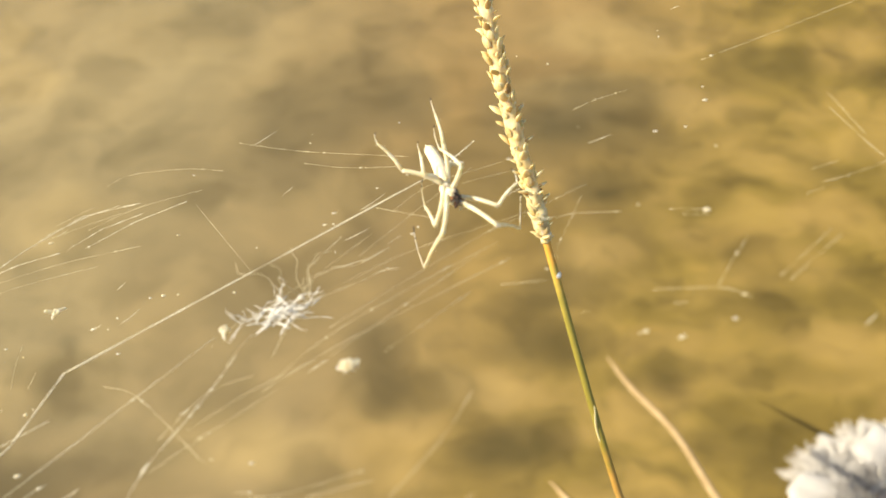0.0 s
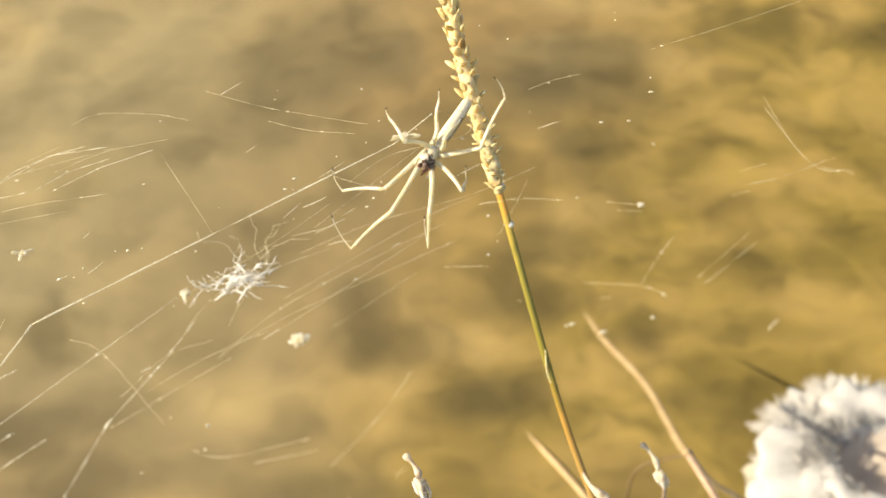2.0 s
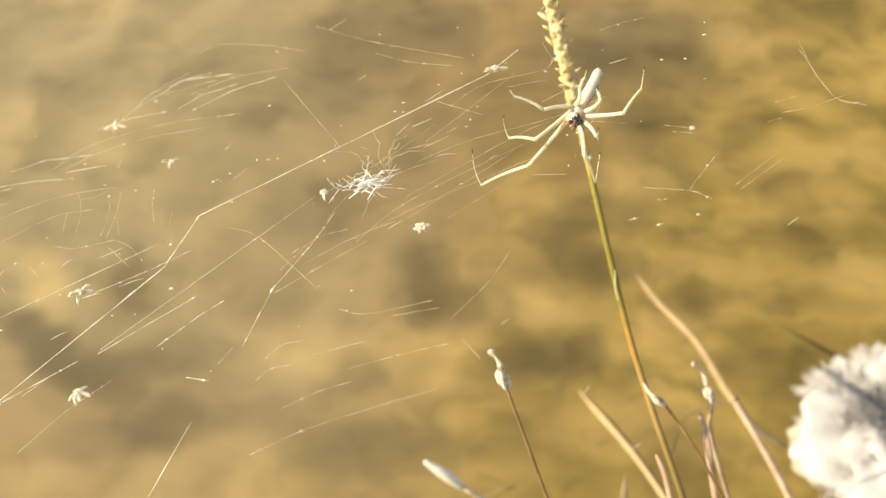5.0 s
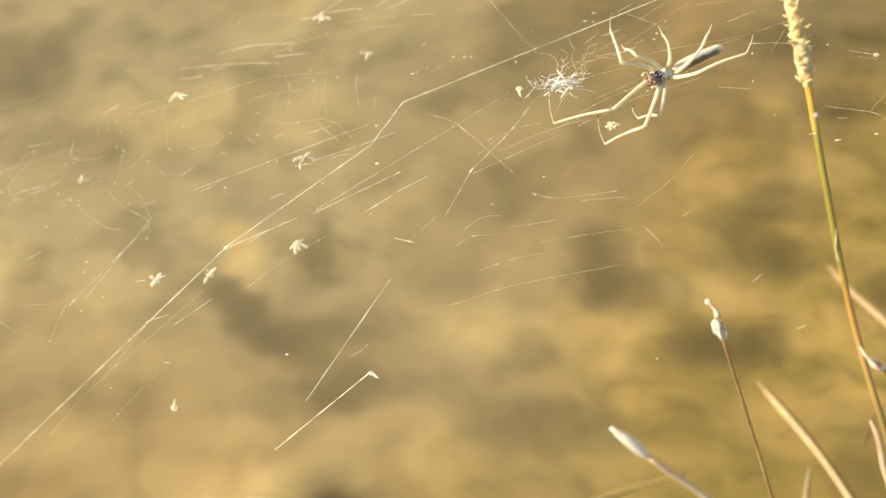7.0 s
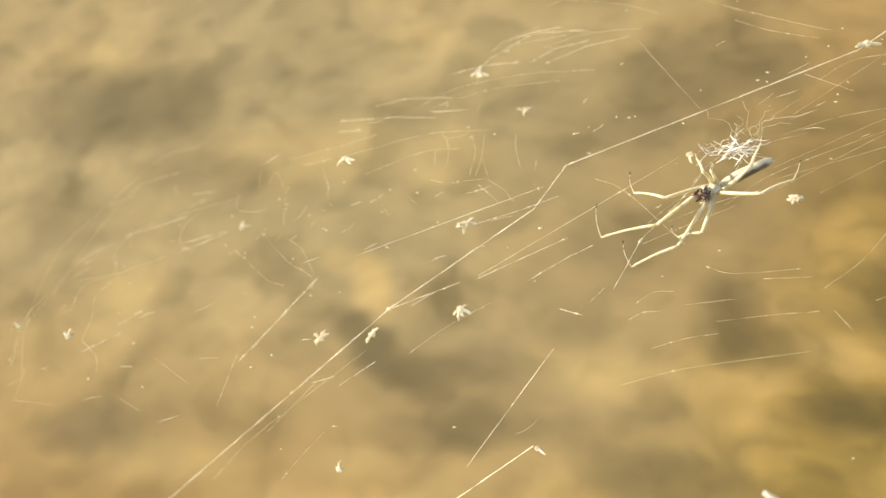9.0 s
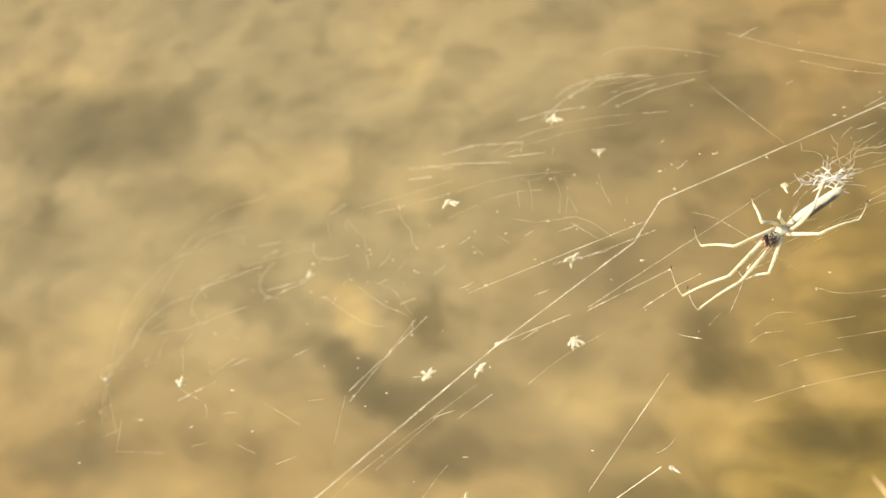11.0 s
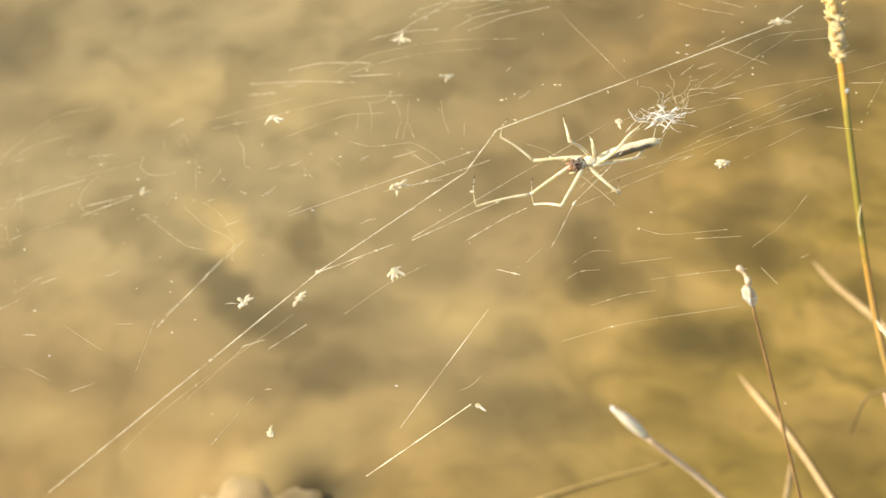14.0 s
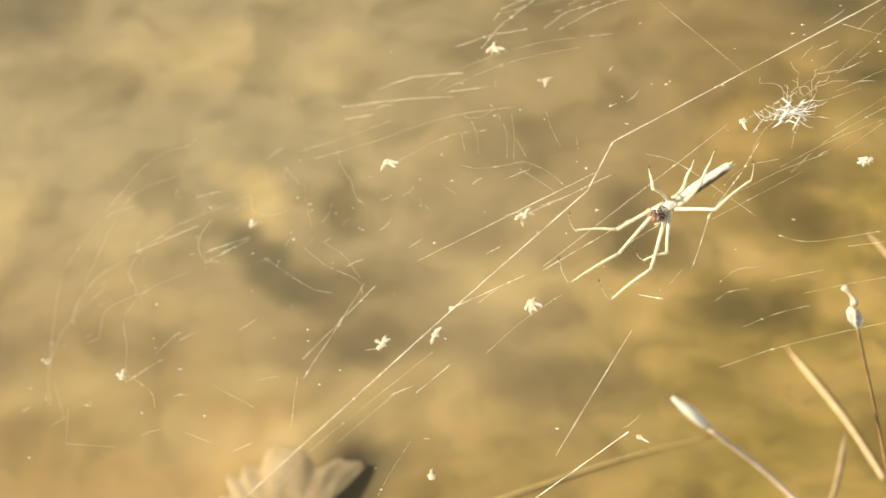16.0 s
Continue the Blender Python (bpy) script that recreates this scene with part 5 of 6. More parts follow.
# ---- what moves ----
def motions():
    # the stem sways in the wind about its foot
    walk(GRASS, [(t, pose(0.165, -0.12, bed(0.165, -0.12), 0, lean, 0)) for t, lean in (
        (0, -0.09), (0.5, -0.13), (1, -0.06), (1.5, -0.15), (2, -0.2), (2.5, -0.15), (3, 0.0), (5.5, -0.05), (6, 0.0), (6.5, -0.12), (7, 0.0),
        (8.5, 0.3), (11, 0.7), (12, 0.8), (12.5, 0.78), (13, 0.72), (13.5, 0.2), (14, -0.02), (14.5, -0.14), (15, -0.34), (16, -0.36))])
    walk(WEB, [
        (0, pose(-0.0269, 0.0593, 0.3094, -10.59, -5.07, 2.37)),
        (0.5, pose(-0.0294, 0.0635, 0.3079, -11.30, -5.61, 1.57)),
        (1, pose(-0.0266, 0.0596, 0.3082, -11.98, -4.26, 1.61)),
        (1.5, pose(-0.0268, 0.0590, 0.3072, -8.77, -3.02, 1.39)),
        (2, pose(-0.0277, 0.0582, 0.3081, -7.44, -2.73, 1.23)),
        (2.5, pose(-0.0298, 0.0563, 0.3081, -3.81, -1.20, 2.49)),
        (3, pose(-0.0273, 0.0587, 0.3095, -6.50, -1.26, 1.91)),
        (5.5, pose(-0.0299, 0.0596, 0.3058, -1.85, -2.64, 1.37)),
        (6, pose(-0.0401, 0.0647, 0.3090, 1.68, 0.27, -0.06)),
        (6.5, pose(-0.0391, 0.0637, 0.3107, -1.64, 0.07, -2.13)),
        (7, pose(-0.0382, 0.0675, 0.3088, 0.01, 2.88, 0.26)),
        (7.5, pose(-0.0386, 0.0619, 0.3111, 0.04, 1.62, -1.52)),
        (8, pose(-0.0371, 0.0654, 0.3225, -6.64, -4.65, -5.41)),
        (8.5, pose(-0.0445, 0.0606, 0.3152, 2.07, 1.06, -0.72)),
        (11, pose(-0.0359, 0.0678, 0.3187, 0.19, -1.85, 2.36)),
        (11.5, pose(-0.0318, 0.0527, 0.3124, 1.15, -0.05, 0.77)),
        (12, pose(-0.0322, 0.0601, 0.3135, 1.07, 2.63, 1.51)),
        (12.5, pose(-0.0268, 0.0548, 0.3086, 0.30, 0.27, 2.29)),
        (13, pose(-0.0264, 0.0561, 0.3057, 2.32, 2.14, 1.31)),
        (13.5, pose(-0.0245, 0.0627, 0.2978, 2.73, 1.00, 2.82)),
        (14, pose(-0.0307, 0.0586, 0.3025, 0.25, 1.09, -0.18)),
        (14.5, pose(-0.0318, 0.0582, 0.3014, 0.00, 0.00, -0.00)),
        (15, pose(-0.0330, 0.0643, 0.3031, 0.86, -0.78, 0.95)),
        (15.5, pose(-0.0314, 0.0661, 0.2992, 1.72, -2.23, 2.25)),
        (16, pose(-0.0266, 0.0643, 0.2971, 2.33, -5.36, 3.84)),
    ])
    walk(SPIDER, [
        (0, pose(0.0160, 0.0946, 0.3264, 64.8, 18.4, 103.3)),
        (0.5, pose(0.0151, 0.0989, 0.3248, 65.3, 17.6, 101.3)),
        (1, pose(0.0203, 0.0948, 0.3244, 72.0, 13.7, 83.4)),
        (1.5, pose(0.0218, 0.0945, 0.3250, 16.0, 1.5, 63.0)),
        (2, pose(0.0198, 0.0928, 0.3258, 45.8, 4.5, 64.7)),
        (2.5, pose(0.0181, 0.0910, 0.3263, 49.9, 3.7, 65.3)),
        (3, pose(0.0212, 0.0941, 0.3251, 42.8, 9.7, 70.5)),
        (5.5, pose(0.0255, 0.0800, 0.3334, 42.9, 11.8, 70.5)),
        (6, pose(0.0146, 0.0833, 0.3317, 15.5, 15.5, 47.5)),
        (6.5, pose(0.0168, 0.0813, 0.3309, 15.9, 7.5, 42.7)),
        (7, pose(0.0061, 0.0788, 0.3312, 17.1, 10.0, 44.1)),
        (7.5, pose(-0.0065, 0.0686, 0.3313, 18.6, 13.7, 41.6)),
        (8, pose(-0.0090, 0.0745, 0.3421, 18.3, 9.7, 49.6)),
        (8.5, pose(-0.0170, 0.0686, 0.3326, 19.6, 12.1, 48.8)),
        (11, pose(-0.0139, 0.0712, 0.3400, 19.2, -11.9, 42.2)),
        (11.5, pose(-0.0083, 0.0578, 0.3294, 19.8, -0.7, 43.7)),
        (12, pose(-0.0094, 0.0648, 0.3302, 20.5, -9.4, 35.1)),
        (12.5, pose(-0.0040, 0.0595, 0.3264, 19.0, -5.2, 41.9)),
        (13, pose(-0.0040, 0.0593, 0.3231, 18.3, 1.6, 42.2)),
        (13.5, pose(-0.0023, 0.0652, 0.3172, 15.9, -2.0, 49.1)),
        (14, pose(-0.0102, 0.0656, 0.3182, 17.4, -3.6, 24.2)),
        (14.5, pose(-0.0119, 0.0637, 0.3176, 16.5, -2.9, 26.4)),
        (15, pose(-0.0159, 0.0679, 0.3214, 16.0, 15.9, 41.9)),
        (15.5, pose(-0.0159, 0.0709, 0.3170, 16.1, 6.9, 29.1)),
        (16, pose(-0.0143, 0.0661, 0.3136, 15.1, -10.7, 40.4)),
    ])
    upper = (
        (
            (0, pose(0.00090, -0.00060, -0.00010, -0, -27, 72)),
            (0.5, pose(0.00090, -0.00060, -0.00010, -22, -26, 119)),
            (1, pose(0.00090, -0.00060, -0.00010, -29, -52, 129)),
            (1.5, pose(0.00090, -0.00060, -0.00010, -31, -54, 132)),
            (2, pose(0.00090, -0.00060, -0.00010, -33, -55, 134)),
            (2.5, pose(0.00090, -0.00060, -0.00010, -35, -56, 137)),
            (3, pose(0.00090, -0.00060, -0.00010, -37, -58, 140)),
            (5.5, pose(0.00090, -0.00060, -0.00010, 128, -118, -23)),
            (6, pose(0.00090, -0.00060, -0.00010, 96, -50, 4)),
            (6.5, pose(0.00090, -0.00060, -0.00010, 96, -50, 4)),
            (7, pose(0.00090, -0.00060, -0.00010, 96, -50, 4)),
            (7.5, pose(0.00090, -0.00060, -0.00010, 96, -50, 4)),
            (8, pose(0.00090, -0.00060, -0.00010, 96, -50, 4)),
            (8.5, pose(0.00090, -0.00060, -0.00010, 96, -50, 4)),
            (11, pose(0.00090, -0.00060, -0.00010, 96, -50, 4)),
            (11.5, pose(0.00090, -0.00060, -0.00010, 96, -50, 4)),
            (12, pose(0.00090, -0.00060, -0.00010, 96, -50, 4)),
            (12.5, pose(0.00090, -0.00060, -0.00010, 96, -50, 4)),
            (13, pose(0.00090, -0.00060, -0.00010, 96, -50, 4)),
            (13.5, pose(0.00090, -0.00060, -0.00010, 96, -50, 4)),
            (14, pose(0.00090, -0.00060, -0.00010, 96, -50, 4)),
            (14.5, pose(0.00090, -0.00060, -0.00010, 96, -50, 4)),
            (15, pose(0.00090, -0.00060, -0.00010, 96, -50, 4)),
            (15.5, pose(0.00090, -0.00060, -0.00010, 96, -50, 4)),
            (16, pose(0.00090, -0.00060, -0.00010, 96, -50, 4)),
        ),
        (
            (0, pose(0.00025, -0.00075, -0.00010, -0, -29, 129)),
            (0.5, pose(0.00025, -0.00075, -0.00010, -6, -34, 141)),
            (1, pose(0.00025, -0.00075, -0.00010, 64, -83, 67)),
            (1.5, pose(0.00025, -0.00075, -0.00010, 51, -132, 80)),
            (2, pose(0.00025, -0.00075, -0.00010, 24, -102, 109)),
            (2.5, pose(0.00025, -0.00075, -0.00010, 125, -104, 6)),
            (3, pose(0.00025, -0.00075, -0.00010, 93, -106, 39)),
            (5.5, pose(0.00025, -0.00075, -0.00010, 74, -113, 59)),
            (6, pose(0.00025, -0.00075, -0.00010, -141, -21, -75)),
            (6.5, pose(0.00025, -0.00075, -0.00010, -142, -32, -72)),
            (7, pose(0.00025, -0.00075, -0.00010, 57, -121, 82)),
            (7.5, pose(0.00025, -0.00075, -0.00010, -122, -40, -99)),
            (8, pose(0.00025, -0.00075, -0.00010, -130, -41, -87)),
            (8.5, pose(0.00025, -0.00075, -0.00010, -145, -41, -65)),
            (11, pose(0.00025, -0.00075, -0.00010, -149, -54, -59)),
            (11.5, pose(0.00025, -0.00075, -0.00010, -160, -41, -45)),
            (12, pose(0.00025, -0.00075, -0.00010, -170, -11, -22)),
            (12.5, pose(0.00025, -0.00075, -0.00010, -164, -45, -34)),
            (13, pose(0.00025, -0.00075, -0.00010, -151, -61, -51)),
            (13.5, pose(0.00025, -0.00075, -0.00010, -141, -50, -62)),
            (14, pose(0.00025, -0.00075, -0.00010, -170, -10, -11)),
            (14.5, pose(0.00025, -0.00075, -0.00010, -170, -11, -13)),
            (15, pose(0.00025, -0.00075, -0.00010, -165, -32, -25)),
            (15.5, pose(0.00025, -0.00075, -0.00010, -176, -26, -3)),
            (16, pose(0.00025, -0.00075, -0.00010, -152, -36, -47)),
        ),
        (
            (0, pose(-0.00040, -0.00075, -0.00010, -0, -44, -153)),
            (0.5, pose(-0.00040, -0.00075, -0.00010, -3, -47, -149)),
            (1, pose(-0.00040, -0.00075, -0.00010, 10, -54, -165)),
            (1.5, pose(-0.00040, -0.00075, -0.00010, -12, -6, -127)),
            (2, pose(-0.00040, -0.00075, -0.00010, -11, -38, -131)),
            (2.5, pose(-0.00040, -0.00075, -0.00010, -5, -44, -139)),
            (3, pose(-0.00040, -0.00075, -0.00010, -26, -29, -104)),
            (5.5, pose(-0.00040, -0.00075, -0.00010, 12, -32, -173)),
            (6, pose(-0.00040, -0.00075, -0.00010, 1, -0, -136)),
            (6.5, pose(-0.00040, -0.00075, -0.00010, -1, -15, -127)),
            (7, pose(-0.00040, -0.00075, -0.00010, -0, 3, -135)),
            (7.5, pose(-0.00040, -0.00075, -0.00010, 0, -1, -150)),
            (8, pose(-0.00040, -0.00075, -0.00010, 0, 6, -150)),
            (8.5, pose(-0.00040, -0.00075, -0.00010, 2, 15, -139)),
            (11, pose(-0.00040, -0.00075, -0.00010, 1, -4, -147)),
            (11.5, pose(-0.00040, -0.00075, -0.00010, 1, -5, -145)),
            (12, pose(-0.00040, -0.00075, -0.00010, 3, -14, -153)),
            (12.5, pose(-0.00040, -0.00075, -0.00010, 5, -15, -161)),
            (13, pose(-0.00040, -0.00075, -0.00010, 3, 2, -148)),
            (13.5, pose(-0.00040, -0.00075, -0.00010, 2, 27, -153)),
            (13.75, pose(-0.00040, -0.00075, -0.00010, 26, 25, -102)),
            (14, pose(-0.00040, -0.00075, -0.00010, 39, 8, -58)),
            (14.5, pose(-0.00040, -0.00075, -0.00010, 40, 3, -49)),
            (15, pose(-0.00040, -0.00075, -0.00010, 40, -8, -58)),
            (15.5, pose(-0.00040, -0.00075, -0.00010, 38, -8, -41)),
            (15.75, pose(-0.00040, -0.00075, -0.00010, 40, 3, -85)),
            (16, pose(-0.00040, -0.00075, -0.00010, 34, 12, -130)),
        ),
        (
            (0, pose(-0.00105, -0.00060, -0.00010, -0, -22, -171)),
            (0.5, pose(-0.00105, -0.00060, -0.00010, -1, -20, -169)),
            (1, pose(-0.00105, -0.00060, -0.00010, -6, -26, -156)),
            (1.5, pose(-0.00105, -0.00060, -0.00010, -5, -14, -159)),
            (2, pose(-0.00105, -0.00060, -0.00010, -3, -20, -165)),
            (2.5, pose(-0.00105, -0.00060, -0.00010, -6, -27, -158)),
            (3, pose(-0.00105, -0.00060, -0.00010, -5, -28, -161)),
            (5.5, pose(-0.00105, -0.00060, -0.00010, -0, -19, -171)),
            (6, pose(-0.00105, -0.00060, -0.00010, -11, -19, -141)),
            (6.5, pose(-0.00105, -0.00060, -0.00010, -10, 17, -164)),
            (7, pose(-0.00105, -0.00060, -0.00010, -7, 1, -144)),
            (7.5, pose(-0.00105, -0.00060, -0.00010, -7, -7, -149)),
            (8, pose(-0.00105, -0.00060, -0.00010, -8, 16, -161)),
            (8.5, pose(-0.00105, -0.00060, -0.00010, -3, 31, -150)),
            (11, pose(-0.00105, -0.00060, -0.00010, -8, 2, -166)),
            (11.5, pose(-0.00105, -0.00060, -0.00010, -7, 14, -161)),
            (12, pose(-0.00105, -0.00060, -0.00010, -4, 13, -149)),
            (12.5, pose(-0.00105, -0.00060, -0.00010, -6, 19, -154)),
            (13, pose(-0.00105, -0.00060, -0.00010, -14, 24, -177)),
            (13.5, pose(-0.00105, -0.00060, -0.00010, -11, 26, -168)),
            (14, pose(-0.00105, -0.00060, -0.00010, -8, -19, -133)),
            (14.5, pose(-0.00105, -0.00060, -0.00010, -10, -28, -129)),
            (15, pose(-0.00105, -0.00060, -0.00010, -10, -6, -128)),
            (15.5, pose(-0.00105, -0.00060, -0.00010, -12, -18, -119)),
            (16, pose(-0.00105, -0.00060, -0.00010, -11, 12, -140)),
        ),
        (
            (0, pose(-0.00105, 0.00060, -0.00010, -0, 13, 173)),
            (0.5, pose(-0.00105, 0.00060, -0.00010, 1, 15, 178)),
            (1, pose(-0.00105, 0.00060, -0.00010, 4, 13, -172)),
            (1.5, pose(-0.00105, 0.00060, -0.00010, 3, 0, -179)),
            (2, pose(-0.00105, 0.00060, -0.00010, 3, 4, -174)),
            (2.5, pose(-0.00105, 0.00060, -0.00010, 3, 12, -171)),
            (3, pose(-0.00105, 0.00060, -0.00010, 6, 14, -162)),
            (5.5, pose(-0.00105, 0.00060, -0.00010, -1, 32, -178)),
            (6, pose(-0.00105, 0.00060, -0.00010, 1, -2, -170)),
            (6.5, pose(-0.00105, 0.00060, -0.00010, 1, 4, -173)),
            (7, pose(-0.00105, 0.00060, -0.00010, 2, 3, -168)),
            (7.5, pose(-0.00105, 0.00060, -0.00010, 1, 1, -172)),
            (8, pose(-0.00105, 0.00060, -0.00010, 1, -2, -171)),
            (8.5, pose(-0.00105, 0.00060, -0.00010, 1, 9, -172)),
            (11, pose(-0.00105, 0.00060, -0.00010, 2, 0, -169)),
            (11.5, pose(-0.00105, 0.00060, -0.00010, 1, 22, -170)),
            (12, pose(-0.00105, 0.00060, -0.00010, 2, 5, -168)),
            (12.5, pose(-0.00105, 0.00060, -0.00010, -0, 18, -178)),
            (13, pose(-0.00105, 0.00060, -0.00010, -0, -15, -175)),
            (13.5, pose(-0.00105, 0.00060, -0.00010, -1, 24, 175)),
            (14, pose(-0.00105, 0.00060, -0.00010, 5, 8, -163)),
            (14.5, pose(-0.00105, 0.00060, -0.00010, 5, 7, -165)),
            (15, pose(-0.00105, 0.00060, -0.00010, 7, 37, -160)),
            (15.5, pose(-0.00105, 0.00060, -0.00010, 12, 24, -150)),
            (16, pose(-0.00105, 0.00060, -0.00010, 8, 4, -166)),
        ),
        (
            (0, pose(-0.00040, 0.00075, -0.00010, -0, 19, 174)),
            (0.5, pose(-0.00040, 0.00075, -0.00010, 0, 18, 174)),
            (1, pose(-0.00040, 0.00075, -0.00010, 3, 23, -177)),
            (1.5, pose(-0.00040, 0.00075, -0.00010, -0, 2, 168)),
            (2, pose(-0.00040, 0.00075, -0.00010, 1, 12, 174)),
            (2.5, pose(-0.00040, 0.00075, -0.00010, -0, 15, 170)),
            (3, pose(-0.00040, 0.00075, -0.00010, 2, 18, -180)),
            (5.5, pose(-0.00040, 0.00075, -0.00010, -1, 17, 167)),
            (6, pose(-0.00040, 0.00075, -0.00010, 2, 15, -180)),
            (6.5, pose(-0.00040, 0.00075, -0.00010, -0, 2, 167)),
            (7, pose(-0.00040, 0.00075, -0.00010, 1, -25, 163)),
            (7.5, pose(-0.00040, 0.00075, -0.00010, -4, -25, 176)),
            (8, pose(-0.00040, 0.00075, -0.00010, -3, -20, 173)),
            (8.5, pose(-0.00040, 0.00075, -0.00010, -3, -7, 174)),
            (11, pose(-0.00040, 0.00075, -0.00010, -3, -23, 174)),
            (11.5, pose(-0.00040, 0.00075, -0.00010, -3, 11, 169)),
            (12, pose(-0.00040, 0.00075, -0.00010, -1, 3, -176)),
            (12.5, pose(-0.00040, 0.00075, -0.00010, -1, -8, 177)),
            (13, pose(-0.00040, 0.00075, -0.00010, 2, -4, 152)),
            (13.5, pose(-0.00040, 0.00075, -0.00010, 1, -1, 167)),
            (14, pose(-0.00040, 0.00075, -0.00010, 1, 2, 166)),
            (14.5, pose(-0.00040, 0.00075, -0.00010, 2, 7, 179)),
            (15, pose(-0.00040, 0.00075, -0.00010, 4, 23, -176)),
            (15.5, pose(-0.00040, 0.00075, -0.00010, 4, 21, -175)),
            (16, pose(-0.00040, 0.00075, -0.00010, 1, 9, 174)),
        ),
        (
            (0, pose(0.00025, 0.00075, -0.00010, -0, 40, 67)),
            (0.5, pose(0.00025, 0.00075, -0.00010, 7, 42, 78)),
            (1, pose(0.00025, 0.00075, -0.00010, 42, 22, 139)),
            (1.5, pose(0.00025, 0.00075, -0.00010, 42, -25, 133)),
            (2, pose(0.00025, 0.00075, -0.00010, 41, -12, 136)),
            (2.5, pose(0.00025, 0.00075, -0.00010, 42, -9, 131)),
            (3, pose(0.00025, 0.00075, -0.00010, 43, -2, 130)),
            (5.5, pose(0.00025, 0.00075, -0.00010, 45, 23, 143)),
            (6, pose(0.00025, 0.00075, -0.00010, 46, 27, 146)),
            (6.5, pose(0.00025, 0.00075, -0.00010, 46, 3, 143)),
            (7, pose(0.00025, 0.00075, -0.00010, 46, -21, 140)),
            (7.5, pose(0.00025, 0.00075, -0.00010, 29, -55, 166)),
            (8, pose(0.00025, 0.00075, -0.00010, 31, -54, 165)),
            (8.5, pose(0.00025, 0.00075, -0.00010, 32, -54, 163)),
            (11, pose(0.00025, 0.00075, -0.00010, 38, -51, 155)),
            (11.5, pose(0.00025, 0.00075, -0.00010, 39, -50, 154)),
            (12, pose(0.00025, 0.00075, -0.00010, 40, -50, 152)),
            (12.5, pose(0.00025, 0.00075, -0.00010, 41, -49, 151)),
            (13, pose(0.00025, 0.00075, -0.00010, 42, -49, 150)),
            (13.5, pose(0.00025, 0.00075, -0.00010, 43, -48, 148)),
            (14, pose(0.00025, 0.00075, -0.00010, 44, -47, 147)),
            (14.5, pose(0.00025, 0.00075, -0.00010, 50, -15, 135)),
            (15, pose(0.00025, 0.00075, -0.00010, 50, -8, 139)),
            (15.5, pose(0.00025, 0.00075, -0.00010, 50, 6, 146)),
            (16, pose(0.00025, 0.00075, -0.00010, 57, -58, 132)),
        ),
        (
            (0, pose(0.00090, 0.00060, -0.00010, -0, 27, 102)),
            (0.5, pose(0.00090, 0.00060, -0.00010, -1, 23, 99)),
            (1, pose(0.00090, 0.00060, -0.00010, 1, -10, 118)),
            (1.25, pose(0.00090, 0.00060, -0.00010, 19, -38, 76)),
            (1.5, pose(0.00090, 0.00060, -0.00010, 62, -42, 14)),
            (2, pose(0.00090, 0.00060, -0.00010, 45, -26, 42)),
            (2.5, pose(0.00090, 0.00060, -0.00010, 44, -21, 46)),
            (3, pose(0.00090, 0.00060, -0.00010, 53, -48, 31)),
            (5.5, pose(0.00090, 0.00060, -0.00010, -17, -49, 117)),
            (6, pose(0.00090, 0.00060, -0.00010, 118, -108, -13)),
            (6.5, pose(0.00090, 0.00060, -0.00010, 127, -116, -22)),
            (7, pose(0.00090, 0.00060, -0.00010, 20, -61, 77)),
            (7.5, pose(0.00090, 0.00060, -0.00010, 51, -45, 40)),
            (8, pose(0.00090, 0.00060, -0.00010, 121, -116, -20)),
            (8.5, pose(0.00090, 0.00060, -0.00010, -35, -52, 131)),
            (11, pose(0.00090, 0.00060, -0.00010, -31, -67, 127)),
            (11.5, pose(0.00090, 0.00060, -0.00010, -2, -61, 95)),
            (12, pose(0.00090, 0.00060, -0.00010, 17, -62, 73)),
            (12.5, pose(0.00090, 0.00060, -0.00010, -15, -60, 110)),
            (13, pose(0.00090, 0.00060, -0.00010, -18, -27, 114)),
            (13.5, pose(0.00090, 0.00060, -0.00010, -9, -18, 92)),
            (14, pose(0.00090, 0.00060, -0.00010, -36, -79, 123)),
            (14.5, pose(0.00090, 0.00060, -0.00010, 10, -55, 74)),
            (15, pose(0.00090, 0.00060, -0.00010, 14, -78, 70)),
            (15.5, pose(0.00090, 0.00060, -0.00010, 20, -68, 64)),
            (16, pose(0.00090, 0.00060, -0.00010, 58, -18, 15)),
        ),
    )
